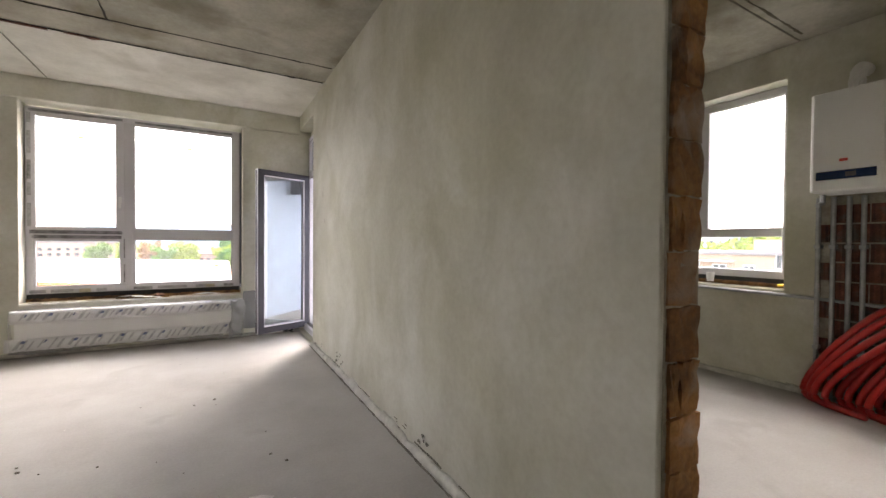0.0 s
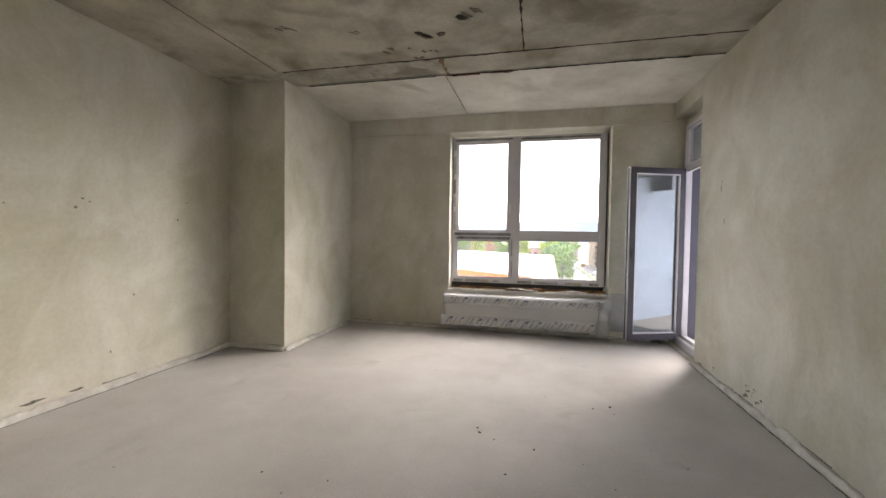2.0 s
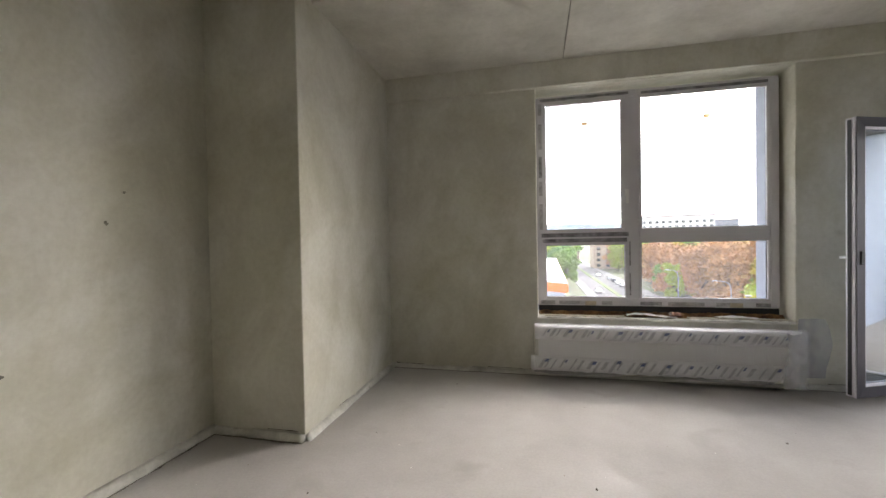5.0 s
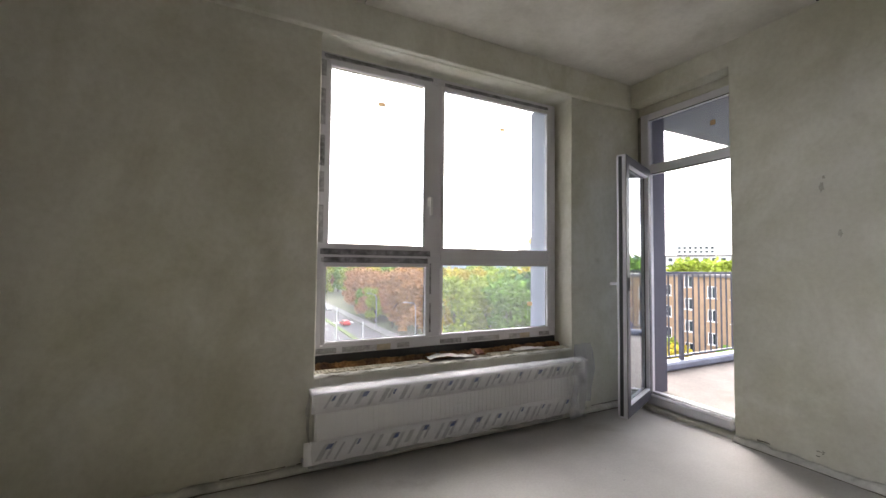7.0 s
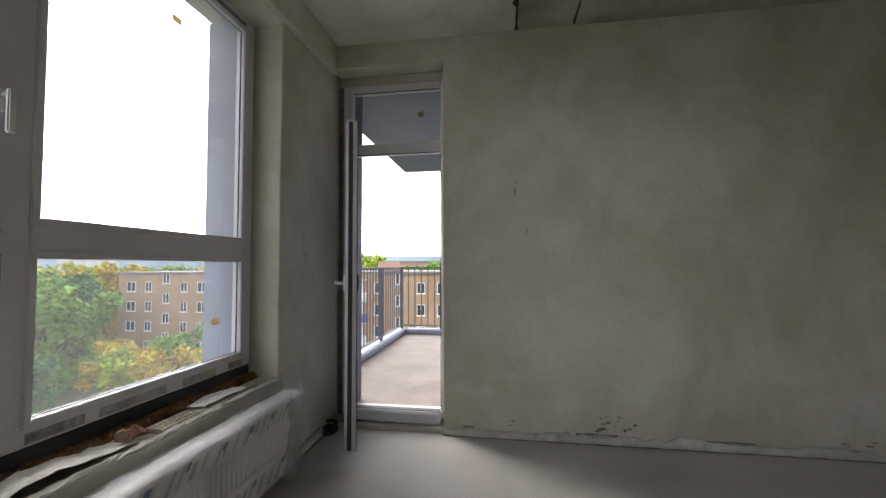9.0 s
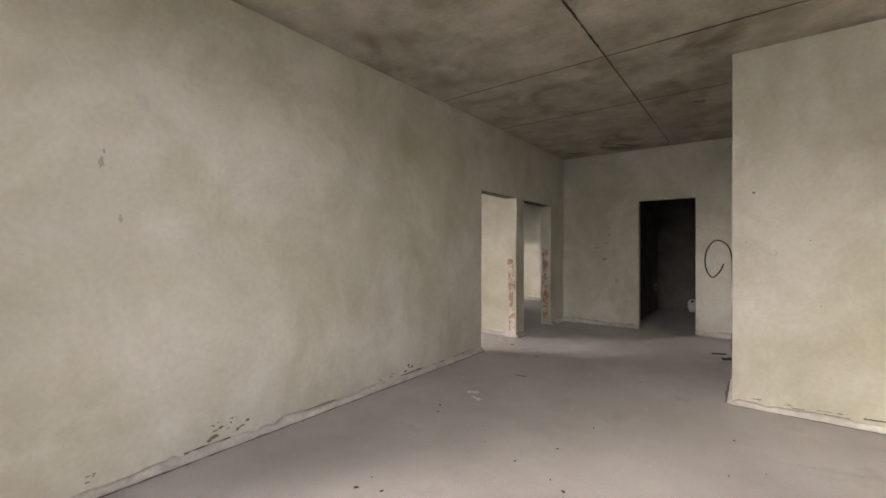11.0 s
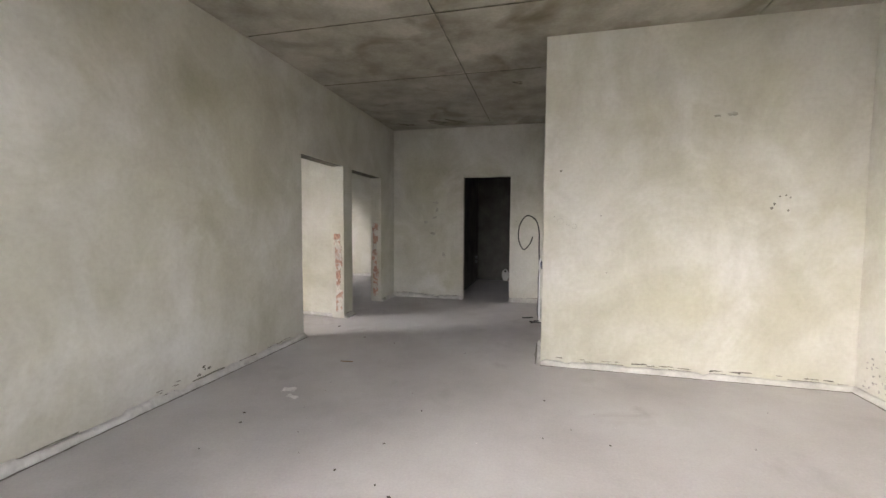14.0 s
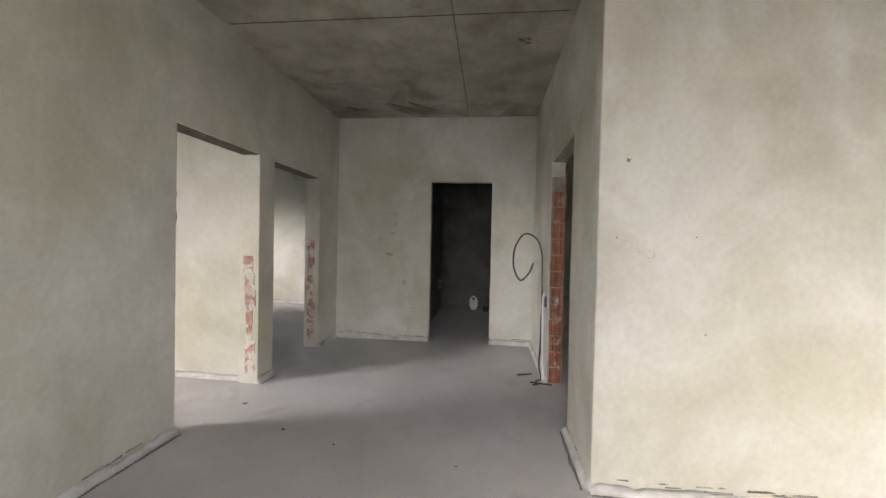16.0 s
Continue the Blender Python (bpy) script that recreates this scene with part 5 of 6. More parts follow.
s_top = wrap_strip(0.375, 0.488, RX0 - 0.01, RX1 + 0.02, True, 21)
stripes(s_top, 0.385, 0.482, RX0, RX1, RYF - 0.0135, 22)
s_bot = wrap_strip(0.085, 0.215, RX0 - 0.05, RX1 - 0.05, False, 23)
stripes(s_bot, 0.09, 0.208, RX0 - 0.04, RX1 - 0.06, RYF - 0.0205, 24)


def sheet(name, fn, nu, nv, material, parent, seed, crumple, label=""):
    """A crumpled thin sheet over a parametric surface."""
    bm = bmesh.new()
    g = []
    for i in range(nu + 1):
        row = []
        for j in range(nv + 1):
            p = Vector(fn(i / nu, j / nv))
            q = p * 14 + Vector((seed, seed * 2, 0))
            p += Vector((noise.noise(q), noise.noise(q + Vector((31, 0, 0))), noise.noise(q + Vector((0, 47, 0))))) * crumple
            row.append(bm.verts.new(p))
        g.append(row)
    for i in range(nu):
        for j in range(nv):
            bm.faces.new((g[i][j], g[i + 1][j], g[i + 1][j + 1], g[i][j + 1]))
    return part(name, bm, material, parent, label, True)


sheet("film_cover", lambda u, v: (RX0 - 0.01 + (RX1 - RX0 + 0.03) * u, 5.545 - 0.112 * min(1, v * 3), 0.512 if v < 0.34 else 0.512 - (v - 0.34) * 0.68), 70, 14, M_CLEAR, radiator, 3, 0.010, "clear crinkled plastic film")
sheet("film_top", lambda u, v: (RX0 - 0.012 + (RX1 - RX0 + 0.05) * u, 5.428 + 0.122 * v, 0.509 - 0.012 * (2 * v - 1) ** 2), 90, 7, M_FILM, radiator, 25, 0.014, "milky film folded over the top")
sheet("film_bag", lambda u, v: (0.27 + 0.15 * u + 0.02 * math.sin(v * 6), 5.436 - 0.02 * math.sin(u * 3.1), 0.50 - 0.46 * v), 10, 22, M_FILM, radiator, 5, 0.022, "loose end of the plastic film")
sheet("film_bag", lambda u, v: (0.425 + 0.015 * math.sin(v * 5), 5.44 + 0.12 * u, 0.50 - 0.42 * v), 6, 18, M_FILM, radiator, 9, 0.018, "loose end of the plastic film")
sheet("film_tail", lambda u, v: (-1.705 - 0.012 * math.sin(v * 4), 5.445 + 0.1 * u, 0.50 - 0.40 * v), 5, 16, M_FILM, radiator, 12, 0.012, "loose end of the plastic film")
sheet("film_wall_flap", lambda u, v: (0.43 + (u - 0.05) * 0.24 * (0.80 + 0.2 * math.sin(3.1 * min(1.0, v * 1.25))), 5.566, 0.60 - 0.50 * v), 10, 16, M_FILM, radiator, 15, 0.008, "plastic film stuck to the wall")
sheet("film_hem", lambda u, v: (RX0 - 0.02 + 1.9 * u, 5.445 + 0.06 * v, 0.085 - 0.045 * math.sin(3.14 * v) * (0.6 + 0.4 * math.sin(u * 9))), 40, 6, M_FILM, radiator, 18, 0.010, "film hanging below the radiator")

# sill: hollow bricks, foam and scraps
for i in range(8):
    x = -1.665 + i * 0.2585
    if i in (3, 4):
        continue
    share("sill_brick", sill_me, window_1, pose(x, YW + 0.026, 0.5065, 0, 0, random.Random(i).uniform(-0.6, 0.6)), "cream hollow brick with open holes")
part("mortar_ridge", lumpy(-1.67, 0.41, YW + 0.002, YW + 0.022, 0.545, 0.561, 80, 31, 0.005), M_BASE, window_1, "ragged mortar edge of the sill")
sheet("paper_scrap", lambda u, v: (-0.86 + 0.42 * u, 5.605 + 0.11 * v, 0.570 + 0.012 * math.sin(u * 5)), 12, 6, M_PAPER, None, 4, 0.014)
tagged(bpy.data.objects["paper_scrap"], "crumpled white paper lying on the brick sill", "paper scrap", "scraps on the sill")
p2 = sheet("paper_scrap", lambda u, v: (-0.12 + 0.30 * u, 5.61 + 0.09 * v, 0.569 + 0.008 * math.sin(u * 4)), 10, 5, M_PAPER, None, 6, 0.012)
tagged(p2, "crumpled white paper lying on the brick sill", "paper scrap", "scraps on the sill")
shard = part("brick_shard", lumpy(-0.50, -0.41, 5.612, 5.66, 0.568, 0.600, 6, 33, 0.008), M_BRICK)
tagged(shard, "broken red brick shard lying on the sill", "brick shard", "scraps on the sill")


# ---- raw foot of the walls ----
def wall_foot(axis, a, b, w, side, h, seed, label="ragged raw plaster edge along the floor", rough=1.0):
    """A low ragged strip along a wall's foot; side is the way it stands proud."""
    rnd_ = random.Random(seed)
    bm = bmesh.new()
    h *= 0.8
    n_ = max(3, int(abs(b - a) / 0.045))
    rows = []
    hh = h
    for i in range(n_ + 1):
        u = a + (b - a) * i / n_
        hh = h * (1 + 0.35 * rough * noise.noise((u * 3.1, seed * 5.3, 0.0)) + 0.22 * rough * noise.noise((u * 13.0, seed * 3.7, 4.0)))
        bulge = 0.031 + 0.011 * noise.noise((u * 4.3, seed * 2.9, 8.0)) + rnd_.uniform(-0.003, 0.003)
        top = hh * (0.6 if rnd_.random() < 0.07 else 1.0)
        prof = [(0.0, -0.01), (bulge + 0.006, -0.01), (bulge, top * 0.45), (bulge * 0.72, top * 0.86), (-0.004, top + 0.004)]
        rows.append([bm.verts.new((u, w + side * d, z) if axis == "x" else (w + side * d, u, z)) for d, z in prof])
    for r0, r1 in zip(rows, rows[1:]):
        for k in range(5):
            bm.faces.new((r0[k], r0[(k + 1) % 5], r1[(k + 1) % 5], r1[k]))
    bm.faces.new(rows[0])
    bm.faces.new(rows[-1][::-1])
    foot = structure(part("baseboard", bm, M_BASE, smooth=True), label, "wall edge")
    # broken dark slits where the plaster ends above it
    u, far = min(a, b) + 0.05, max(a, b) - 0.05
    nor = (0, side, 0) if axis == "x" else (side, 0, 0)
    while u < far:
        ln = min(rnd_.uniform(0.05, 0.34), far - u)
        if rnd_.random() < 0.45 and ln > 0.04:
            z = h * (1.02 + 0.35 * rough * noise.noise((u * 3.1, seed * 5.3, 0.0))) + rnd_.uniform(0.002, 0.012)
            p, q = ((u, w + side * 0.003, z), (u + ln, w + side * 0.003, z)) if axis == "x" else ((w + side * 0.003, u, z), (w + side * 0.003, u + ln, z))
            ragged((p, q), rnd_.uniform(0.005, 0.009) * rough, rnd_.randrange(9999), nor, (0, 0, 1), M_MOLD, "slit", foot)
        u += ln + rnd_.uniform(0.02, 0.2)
    return foot


wall_foot("y", O1[1], 4.70, XR, -1, 0.062, 1, rough=1.8)
wall_foot("y", O2[1], O1[0], XR, -1, 0.06, 2)
wall_foot("y", YF, O2[0], XR, -1, 0.06, 3)
wall_foot("x", XL, XC, YB, 1, 0.055, 4)
wall_foot("y", YB, YP, XL, 1, 0.055, 5)
wall_foot("x", XL, XP, YP, -1, 0.055, 6)
wall_foot("y", YP, YW, XP, 1, 0.05, 7)
wall_foot("x", XP, XR, YW, -1, 0.045, 8)
wall_foot("y", -0.04, YB, XC, 1, 0.06, 9)
wall_foot("y", YF, -1.03, XC, 1, 0.06, 10)
wall_foot("x", -0.13, XR, YF, 1, 0.075, 11)
wall_foot("x", XC, -0.915, YF, 1, 0.075, 12)
wall_foot("x", XR2, XK, -0.62, 1, 0.05, 13)
wall_foot("y", -0.6, 4.2, XK, -1, 0.05, 14)
wall_foot("x", XR2, XK, -4.9, 1, 0.06, 15)


# ---- bare bricks in the doorways ----
def ribbed_brick(w, h, d, ribs, material):
    """The face of a hollow brick with its vertical ribs; it faces +y."""
    bm = bmesh.new()
    add_box(bm, -w / 2, w / 2, 0, d, 0, h)
    for i in range(ribs):
        x = -w / 2 + w * (i + 0.5) / ribs
        add_box(bm, x - w / ribs * 0.3, x + w / ribs * 0.3, d + 0.0005, d + 0.004, 0.004, h - 0.004)
    return mesh_of("brick", bm, material)


def rough_brick(w, h, d, material, seed):
    """A broken brick face, uneven in depth and along its rim; it faces +y."""
    rnd_ = random.Random(seed)
    bm = bmesh.new()
    g = [[bm.verts.new((w * (i / 4 - 0.5) + rnd_.uniform(-0.005, 0.005), d + rnd_.uniform(-0.005, 0.005), h * j / 4 + rnd_.uniform(-0.004, 0.004))) for j in range(5)] for i in range(5)]
    for i in range(4):
        for j in range(4):
            bm.faces.new((g[i][j], g[i][j + 1], g[i + 1][j + 1], g[i + 1][j]))
    rim = [g[i][0] for i in range(5)] + [g[4][j] for j in range(1, 5)] + [g[i][4] for i in (3, 2, 1, 0)] + [g[0][j] for j in (3, 2, 1)]
    low = [bm.verts.new((v.co.x, 0, v.co.z)) for v in rim]
    for k in range(len(rim)):
        k2 = (k + 1) % len(rim)
        bm.faces.new((rim[k], rim[k2], low[k2], low[k]))
    return mesh_of("brick", bm, material)


def brick_jamb(parent, x, y, turn, z0, z1, w, material, seed, mortar=True, broken=False):
    rnd_ = random.Random(seed)
    mes = [ribbed_brick(w, 0.138, 0.012, r, material) for r in (5, 7)]
    half = [ribbed_brick(w * 0.62, 0.138, 0.012, 4, material), ribbed_brick(w * 0.34, 0.138, 0.012, 2, material)]
    if broken:
        mes = [rough_brick(w * f, 0.144, 0.012, material, k) for k, f in enumerate((1.0, 0.97, 0.93, 1.0, 0.95))]
        half = [rough_brick(w * 0.6, 0.144, 0.012, material, 7), rough_brick(w * 0.34, 0.142, 0.012, material, 8)]
    if mortar:
        part("mortar_face", box(-w / 2 - 0.012, w / 2 + 0.012, 0, 0.004, z0, z1), M_MORTAR, parent).matrix_basis = pose(x, y, 0, 0, 0, turn)
    z, k = z0 + 0.008, 0
    while z + 0.139 < z1:
        if k % 3 == 2 and mortar:
            share("brick", half[0], parent, pose(x, y, z, 0, 0, turn) @ pose(-w * 0.18, 0.001 + rnd_.uniform(0, 0.004), 0))
            share("brick", half[1], parent, pose(x, y, z, 0, 0, turn) @ pose(w * 0.32, 0.001 + rnd_.uniform(0, 0.004), 0))
        else:
            m = pose(x, y, z, 0, 0, turn) @ pose(rnd_.uniform(-0.006, 0.006), -0.004 + rnd_.uniform(0, 0.012), 0)
            if not mortar:
                m = pose(x, y, z, 0, 0, turn) @ pose(rnd_.uniform(-0.015, 0.015), -0.008 + rnd_.uniform(0, 0.004), 0) @ Matrix.Diagonal((rnd_.uniform(0.55, 1.0), 1, rnd_.uniform(1.0, 1.085), 1))
            share("brick", rnd_.choice(mes), parent, m)
        z += 0.15
        k += 1


brick_jamb(wall_living, (XR + XR2) / 2, O1[1], 180, 0.0, 2.03, XR2 - XR - 0.045, M_BRICK_O, 1, broken=True)
brick_jamb(wall_living, (XR + XR2) / 2 - 0.005, O1[0], 0, 0.08, 1.25, 0.10, M_BRICK_P, 2, False, True)
brick_jamb(wall_living, (XR + XR2) / 2 + 0.008, O2[0], 0, 0.08, 1.30, 0.10, M_BRICK_P, 3, False, True)
brick_jamb(block_side, XC - 0.07, -1.03, 0, 0.0, 1.93, 0.105, M_BRICK, 4)
for x, y0, y1, z in ((XR2 - 0.10, O1[0], O1[1], 2.04), (XR2 - 0.10, O2[0], O2[1], 2.03)):
    part("lintel_face", box(XR + 0.012, XR2 - 0.012, y0 + 0.004, y1 - 0.004, z - 0.003, z + 0.001), M_STAIN, wall_living, "rough dark underside of the lintel")
part("lintel_face", box(XC - 0.118, XC - 0.012, -1.026, -0.044, 2.067, 2.071), M_MORTAR, block_side, "rough underside of the lintel")
part("wooden_edge", box(XC - 0.134, XC - 0.122, -1.028, -1.012, 0.02, 2.05, 0.002), M_FIBRE, block_side, "raw wooden strip on the jamb")

# ---- kitchen ----
boiler = empty("gas_boiler", "white wall-hung gas boiler with a navy control strip", "boiler")
part("casing", box(4.00, 4.335, 0.505, 0.905, 1.615, 2.345, 0.018, 3), M_WHITE, boiler)
part("front_cover", box(3.985, 3.999, 0.520, 0.885, 1.625, 2.335, 0.006, 2), M_WHITE, boiler, "smooth white front cover")
part("control_strip", box(3.978, 3.984, 0.545, 0.862, 1.70, 1.762, 0.002), M_NAVY, boiler, "navy control strip")
part("display", box(3.974, 3.9775, 0.645, 0.70, 1.715, 1.747), M_DARKMETAL, boiler)
part("badge", box(3.981, 3.9845, 0.69, 0.735, 1.825, 1.845), M_REDLOGO, boiler, "small red badge")
part("flue", tube([(4.17, 0.70, 2.346), (4.17, 0.70, 2.42), (4.20, 0.70, 2.49), (4.26, 0.70, 2.53), (4.36, 0.70, 2.54)], 0.05, 12), M_WHITE, boiler, "white flue elbow")
part("valve", tube([(4.18, 0.88, 1.614), (4.18, 0.88, 1.55), (4.14, 0.90, 1.53)], 0.018, 8), M_METAL, boiler)
niche = structure(part("bare_wall_patch", box(XK - 0.012, XK - 0.001, 0.30, 0.955, 0.02, 1.62), M_MORTAR), "unplastered strip of wall behind the pipes", "wall")
kb = ribbed_brick(0.20, 0.138, 0.012, 8, M_BRICK_D)
for r in range(10):
    for c in range(3):
        share("brick", kb, niche, pose(XK - 0.010, 0.86 - c * 0.21 - (0.1 if r % 2 else 0), 0.05 + r * 0.15, 0, 0, 90))
for i, y in enumerate((0.94, 0.85, 0.76, 0.68)):
    pipe = part("riser_pipe", tube([(XK - 0.055, y, 0.02), (XK - 0.055, y, 1.60)], 0.016, 8), M_METAL)
    tagged(pipe, "galvanised riser pipe below the boiler", "pipe", "pipes below the boiler")
    for z in (0.4, 1.2):
        part("clip", box(XK - 0.075, XK - 0.002, y - 0.02, y + 0.02, z, z + 0.03, 0.002), M_METAL, pipe)
conduit = part("conduit", tube([(XK - 0.018, 0.60, 0.775), (XK - 0.018, 1.2, 0.80), (XK - 0.018, 2.9, 0.815)], 0.014, 8), M_METAL)
tagged(conduit, "grey conduit running along the kitchen wall", "conduit")
for k in range(11):
    rr_ = random.Random(60 + k)
    y1 = 1.09 - 0.055 * k + rr_.uniform(-0.02, 0.02)
    x1 = 4.22 - 0.03 * (k % 4)
    z1 = 0.80 - 0.03 * (k % 5) + rr_.uniform(-0.04, 0.04)
    pts = smooth_line([(x1 - 0.10, y1 - 0.25, 0.03), (x1, y1 - 0.03, 0.03), (x1 + 0.02, y1 - 0.02, 0.16), (x1 - 0.03, y1 - 0.22, z1 * 0.62), (x1 - 0.02, y1 - 0.52, z1), (4.28, y1 - 0.85, z1 * 0.9), (4.30, y1 - 0.95, 0.3)], 7)
    rp = part("red_pipe", tube(pts, [0.023 + 0.0015 * (i % 2) for i in range(len(pts))], 8), M_REDPIPE, None, "", True)
    tagged(rp, "bent red corrugated conduit by the boiler wall", "pipe", "red conduits")
cup = part("cup", lathe([(0.030, 0.0), (0.036, 0.085), (0.034, 0.086), (0.029, 0.004)], 16), M_WHITE)
cup.matrix_basis = pose(XK + 0.08, 1.86, 0.862)
tagged(cup, "white plastic cup on the kitchen sill", "cup")
yel = part("sponge_offcut", box(XK + 0.03, XK + 0.09, 1.205, 1.26, 0.862, 0.885, 0.004), mat("yellow_foam", (0.75, 0.5, 0.05), 0.9, var=0.1))
tagged(yel, "yellow foam offcut on the kitchen sill", "offcut")

for ob in list(scene.collection.objects):
    if ob.parent is None:
        kind = ob.name.split('.')[0]
        ob.location.y += {"gas_boiler": 0.145, "bare_wall_patch": 0.145, "riser_pipe": 0.145, "red_pipe": 0.055, "conduit": 0.055, "cup": 0.09, "sponge_offcut": 0.12}.get(kind, 0.0)

# ---- corridor ----
cable = part("cable", tube(smooth_line([(-1.32, -1.14, 1.12), (-1.28, -1.14, 1.02), (-1.20, -1.15, 0.95), (-1.135, -1.16, 1.08), (-1.145, -1.16, 1.27), (-1.235, -1.16, 1.40), (-1.35, -1.15, 1.35), (-1.40, -1.14, 1.2), (-1.405, -1.14, 0.95), (-1.415, -1.15, 0.7), (-1.41, -1.16, 0.4), (-1.40, -1.15, 0.12), (-1.42, -1.12, 0.012), (-1.36, -1.04, 0.010)]), 0.008, 8), M_BLACK, None, "", True)
tagged(cable, "stiff black cable looping out from the wall", "cable")
cable2 = part("cable", tube(smooth_line([(-1.425, -1.13, 0.80), (-1.405, -1.13, 0.6), (-1.41, -1.12, 0.3), (-1.43, -1.10, 0.1), (-1.42, -1.08, 0.012)]), 0.006, 8), M_BLACK, None, "", True)
tagged(cable2, "thin dark cable hanging down the wall", "cable")
sheath = part("cable_sheath", tube(smooth_line([(-1.43, -1.12, 0.84), (-1.418, -1.12, 0.75), (-1.42, -1.10, 0.35), (-1.425, -1.06, 0.02)]), 0.010, 8), M_WHITE, None, "", True)
tagged(sheath, "white cable sheath hanging by the doorway", "cable")
jbox = empty("junction_box", "open junction box with taped wire ends", "junction box")
part("box", box(XC - 0.004, XC + 0.022, -1.17, -1.09, 0.70, 0.80, 0.006), M_DARKMETAL, jbox)
part("tape_wrap", tube([(XC + 0.032, -1.13, 0.72), (XC + 0.032, -1.13, 0.79)], 0.012, 8), M_BLUE, jbox, "blue insulating tape")
for x, y, a, l_ in ((-1.27, -1.22, 20, 0.15), (-1.40, -0.98, -15, 0.2), (-1.36, -0.96, 40, 0.1)):
    c = part("cable_offcut", tube([(-l_ / 2, 0, 0.010), (0, 0.01, 0.012), (l_ / 2, 0, 0.010)], 0.008, 6), M_BLACK)
    c.matrix_basis = pose(x, y, 0, 0, 0, a)
    tagged(c, "short black cable offcut on the floor", "cable offcut", "cable offcuts")
# bathroom outlets
arch = part("drain_patch", lathe([(0.105, 0.0), (0.10, 0.02), (0.0005, 0.022)], 18), M_PAPER)
arch.matrix_basis = pose(-0.62, -4.997, 0.13, -90, 0, 0) @ Matrix.Diagonal((0.8, 1.35, 1, 1))
structure(arch, "white patched pipe outlet on the bathroom wall", "outlet")
hole = part("outlet_pipe", tube([(-0.62, -4.975, 0.22), (-0.62, -4.95, 0.22)], 0.025, 10), M_BLACK, None)
structure(hole, "black pipe end in the bathroom wall", "outlet")
for z in (0.46, 0.56):
    structure(part("outlet_pipe", tube([(0.018, -4.6, z), (-0.02, -4.6, z)], 0.03, 10), M_METAL), "capped water outlet on the bathroom wall", "outlet")
dr = part("floor_drain", tube([(-0.86, -4.85, 0.0), (-0.86, -4.85, 0.09)], 0.055, 12), M_BLACK)
structure(dr, "black floor drain stub in the bathroom", "drain")


# ---- marks on walls and ceiling ----
def blot(parent, centre, normal, ru, rv, seed, material, name="stain", thin=0.0025):
    """A flat irregular stain on a surface."""
    rnd_ = random.Random(seed)
    nrm = Vector(normal)
    u = nrm.orthogonal().normalized() if abs(nrm.z) > 0.5 else Vector((0, 0, 1)).cross(nrm).normalized()
    v = nrm.cross(u)
    bm = bmesh.new()
    c = Vector(centre)
    n_ = 13
    rad = [rnd_.uniform(0.45, 1.1) for _ in range(n_)]
    lo = [bm.verts.new(c + u * (ru * rad[k] * math.cos(6.283 * k / n_)) + v * (rv * rad[k] * math.sin(6.283 * k / n_))) for k in range(n_)]
    hi = [bm.verts.new(w.co + nrm * thin) for w in lo]
    bm.faces.new(lo[::-1])
    bm.faces.new(hi)
    for k in range(n_):
        bm.faces.new((lo[k], lo[(k + 1) % n_], hi[(k + 1) % n_], hi[k]))
    return part(name, bm, material, parent)


rs = random.Random(77)
for k, (x, y, ru, rv) in enumerate(CEIL_BLOTS):
    for q in range(4):
        blot(ceiling, (x + rs.gauss(0, ru * 0.5), y + rs.gauss(0, rv * 0.5), CEIL - 0.0008), DN, ru * rs.uniform(0.2, 0.6), rv * rs.uniform(0.2, 0.6), 300 + 9 * k + q, M_CEILSTAIN)
for k, (y, z, ru, rv) in enumerate(EAST_MARKS):
    if k < 3:
        blot(wall_living, (XR - 0.004, y, z), (-1, 0, 0), ru, rv, 400 + k, M_SCUFF)
        continue
    for q in range(4):
        blot(wall_living, (XR - 0.004, y + rs.gauss(0, ru * 0.7), z + rs.gauss(0, 0.014)), (-1, 0, 0), ru * rs.uniform(0.15, 0.5), rv * rs.uniform(0.25, 0.6), 1400 + 5 * k + q, M_MOLD)
for k, (x, z, ru, rv) in enumerate(BLOCK_MARKS):
    blot(block, (x, YB + 0.004, z), (0, 1, 0), ru, rv, 440 + k, M_SCUFF if ru > 0.02 and z > 0.5 else M_MOLD)
for k, (y, z, ru, rv) in enumerate(WEST_MARKS):
    blot(wall_main, (XL + 0.004, y, z), (1, 0, 0), ru, rv, 480 + k, M_MOLD if k < 14 else M_MOULD)
for k, (y, z, ru, rv) in enumerate(GREY_MOULD):
    blot(wall_main, (XL + 0.004, y, z), (1, 0, 0), ru, rv, 1600 + k, M_MOULD)
for k, (x, z, ru, rv) in enumerate(END_MARKS):
    blot(wall_end, (x, YF + 0.004, z), (0, 1, 0), ru, rv, 520 + k, M_SCUFF)


# ---- litter on the floor ----
def chip(x, y, size, seed, material, label, cat, group):
    rnd_ = random.Random(seed)
    bm = bmesh.new()
    bmesh.ops.create_icosphere(bm, subdivisions=1, radius=1.0)
    for v in bm.verts:
        v.co = Vector((v.co.x * size * rnd_.uniform(0.6, 1.3), v.co.y * size * rnd_.uniform(0.4, 0.9), (v.co.z + 0.8) * size * rnd_.uniform(0.15, 0.35)))
    ob = part(cat.replace(" ", "_"), bm, material)
    ob.matrix_basis = pose(x, y, 0.001, 0, 0, rnd_.uniform(0, 360))
    return tagged(ob, label, cat, group)


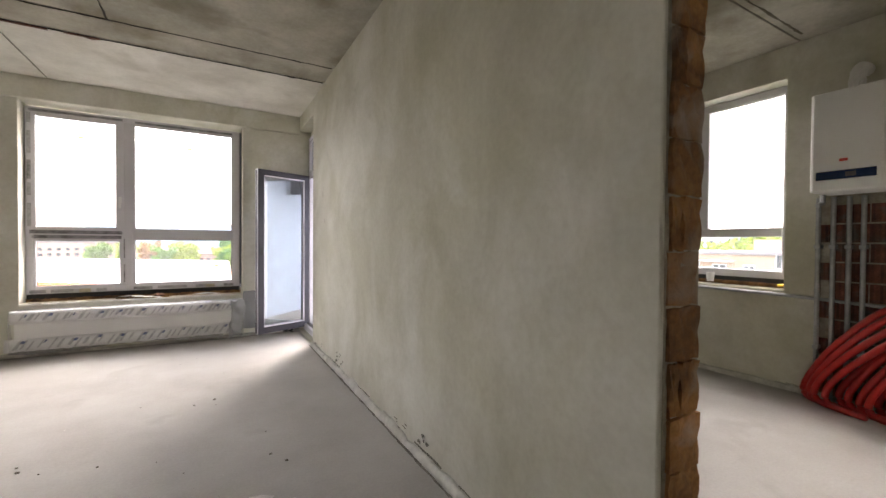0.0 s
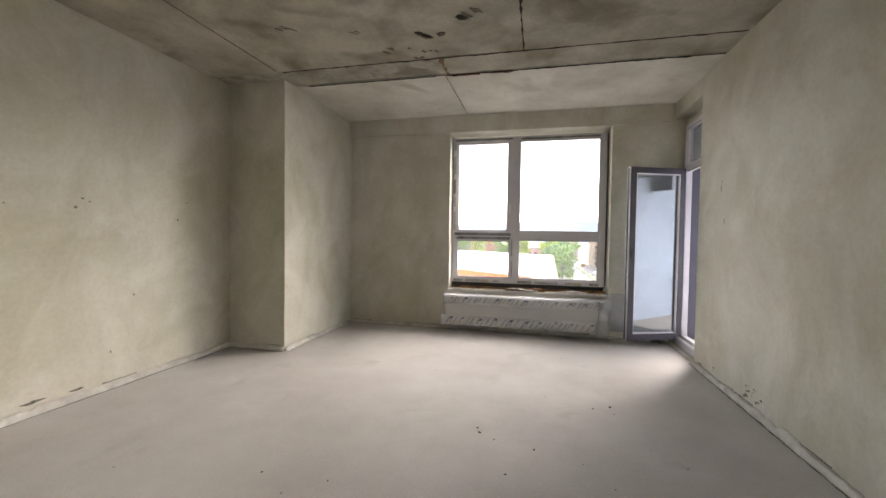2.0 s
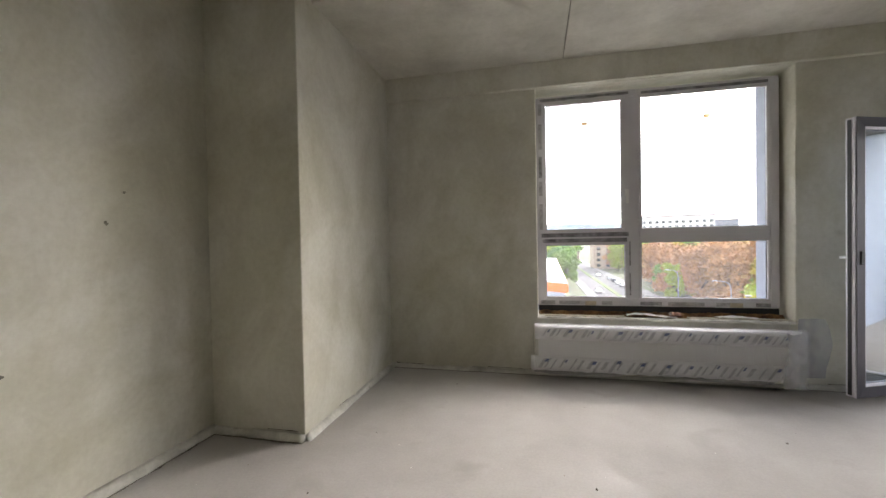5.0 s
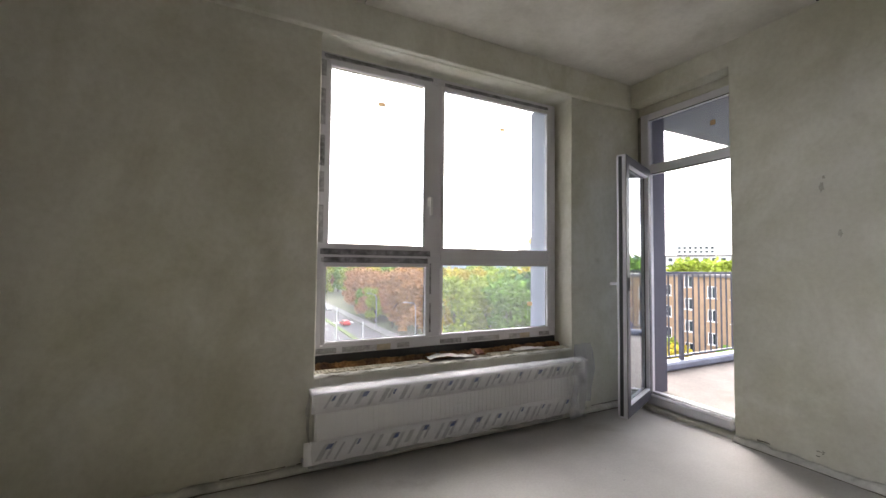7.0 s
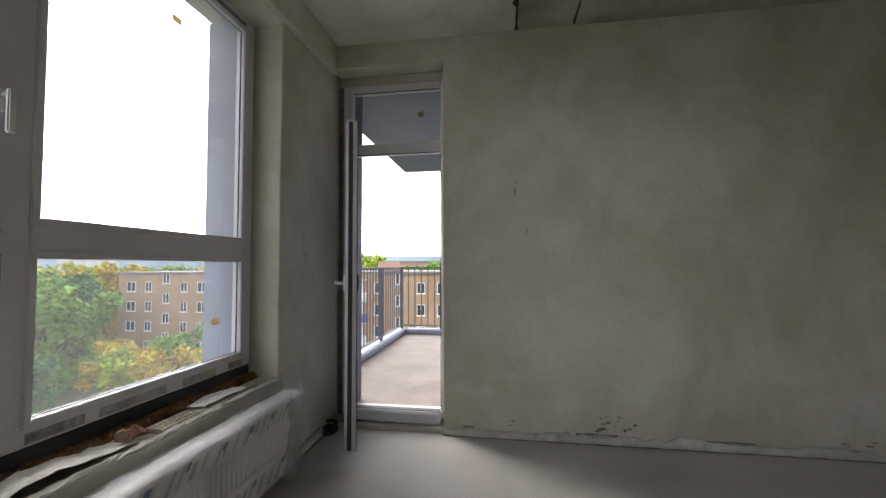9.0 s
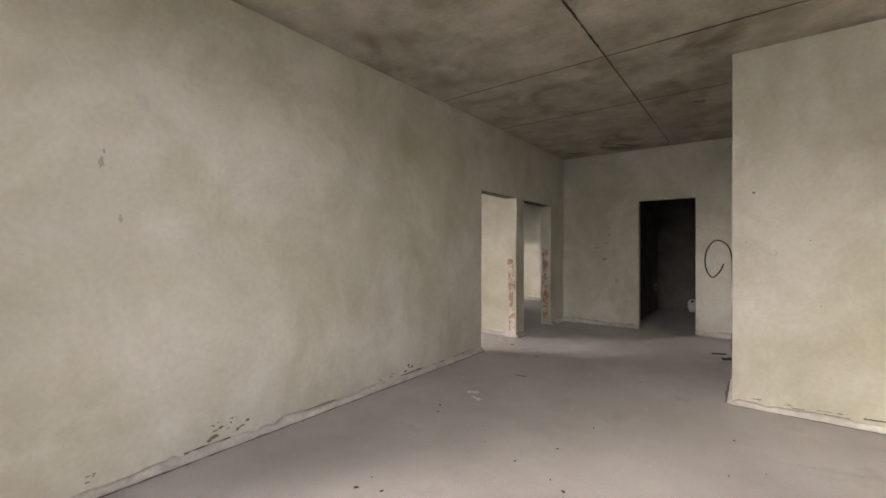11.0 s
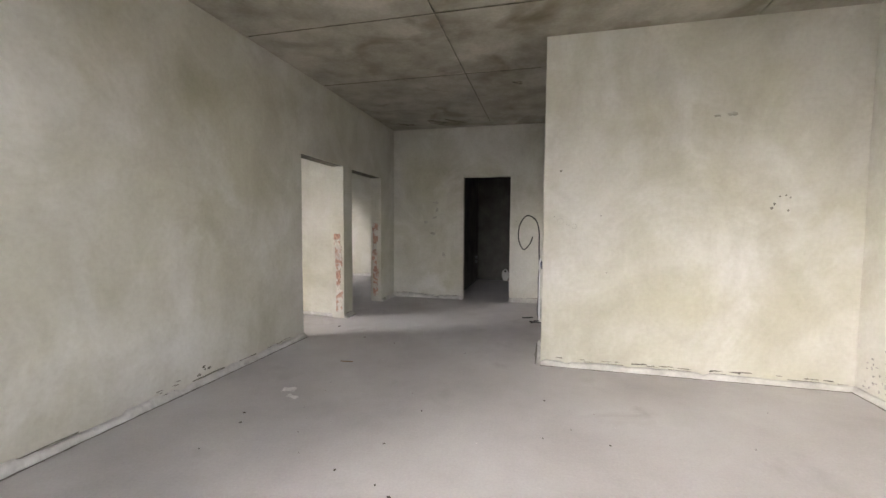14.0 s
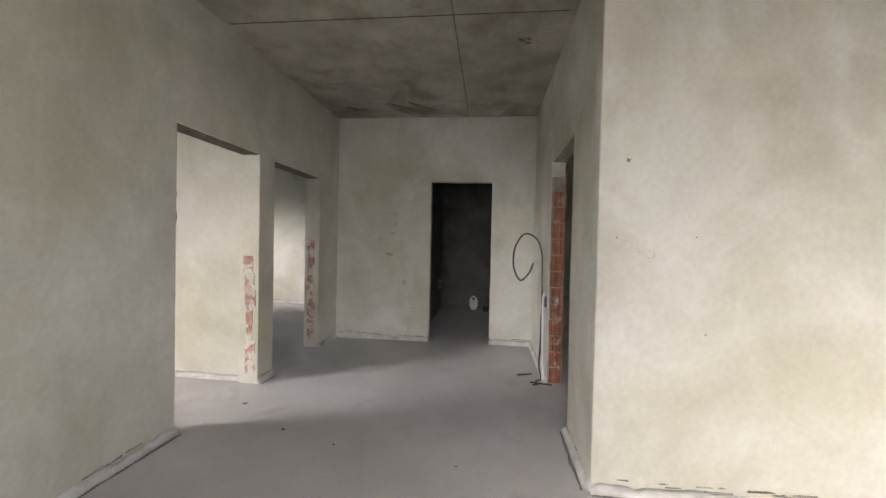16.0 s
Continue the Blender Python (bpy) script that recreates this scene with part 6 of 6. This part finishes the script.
for k, (x, y, s) in enumerate(CHIPS):
    chip(x, y, s, 600 + k, M_CHIP, "dark crumb of mortar on the screed", "mortar crumb", "crumbs on the floor")
rs = random.Random(9)
for k in range(60):
    x, y = rs.uniform(-3.6, 1.0), rs.uniform(0.8, 5.2)
    if x < XP + 0.1 and y > YP - 0.1:
        continue
    chip(x, y, rs.uniform(0.003, 0.007), 700 + k, rs.choice((M_CHIP, M_MORTAR, M_PAPER)), "tiny crumb of mortar on the screed", "mortar crumb", "crumbs on the floor")
for k, (x, y, r, a) in enumerate(((0.40, 1.73, 0.05, 10), (0.30, 1.84, 0.055, -20))):
    ob = sheet("paper_scrap", lambda u, v: ((u - 0.5) * 2 * r, (v - 0.5) * r * (1.3 if k == 0 else 0.8), 0.006 + 0.004 * math.sin(u * 7 + v * 4)), 5, 4, M_PAPER, None, 50 + k, 0.006)
    ob.matrix_basis = pose(x, y, 0, 0, 0, a)
    tagged(ob, "small torn white paper scrap on the floor", "paper scrap", "scraps on the floor")
stick = part("stick", tube([(0.22, 1.03, 0.005), (0.28, 1.045, 0.006), (0.34, 1.04, 0.005)], 0.004, 6), M_FIBRE)
tagged(stick, "thin dark splinter of wood on the floor", "splinter")

coil = part("cable_coil", tube(smooth_line([(0.98 + 0.055 * math.cos(k * 1.05), 5.50 + 0.045 * math.sin(k * 1.05), 0.012 + 0.006 * k) for k in range(14)], 3), 0.011, 6), M_BLACK, None, "", True)
tagged(coil, "small coil of black cable in the corner", "cable coil")
panel = part("hanging_panel", box(2.02, 2.10, 4.60, 4.87, 1.98, 2.778, 0.01), M_CLAD)
tagged(panel, "slate-violet panel hanging under the upper balcony", "panel")


# dark strips painting the shadow line where walls meet the floor
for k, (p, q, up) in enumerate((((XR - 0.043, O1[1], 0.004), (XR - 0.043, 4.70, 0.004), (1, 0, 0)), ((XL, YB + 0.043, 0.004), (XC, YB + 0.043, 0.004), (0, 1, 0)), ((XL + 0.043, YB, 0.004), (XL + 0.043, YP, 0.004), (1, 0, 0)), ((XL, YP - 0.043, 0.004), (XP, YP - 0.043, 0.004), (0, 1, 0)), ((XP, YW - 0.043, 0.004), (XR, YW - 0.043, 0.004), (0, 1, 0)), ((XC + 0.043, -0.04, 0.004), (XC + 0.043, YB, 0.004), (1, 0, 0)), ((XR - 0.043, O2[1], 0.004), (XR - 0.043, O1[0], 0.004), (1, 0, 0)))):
    ragged((p, q), 0.016, 900 + k, (0, 0, -1), up, M_GAPSHADE, "grime", floor, "dark strip for the shadow gap along the wall")

# faint pencil strokes on the plaster
for k, (cx, cz, r, a0, a1) in enumerate(((-1.60, 1.31, 0.028, -0.6, 4.6), (-1.72, 1.265, 0.022, 1.2, 5.6), (-1.665, 1.285, 0.012, 3.4, 6.0))):
    pts = [(cx + r * math.cos(a0 + (a1 - a0) * i / 10), YB + 0.0035, cz + r * 0.9 * math.sin(a0 + (a1 - a0) * i / 10)) for i in range(11)]
    part("pencil_stroke", tube(pts, 0.0012, 5), M_SCUFF, block)
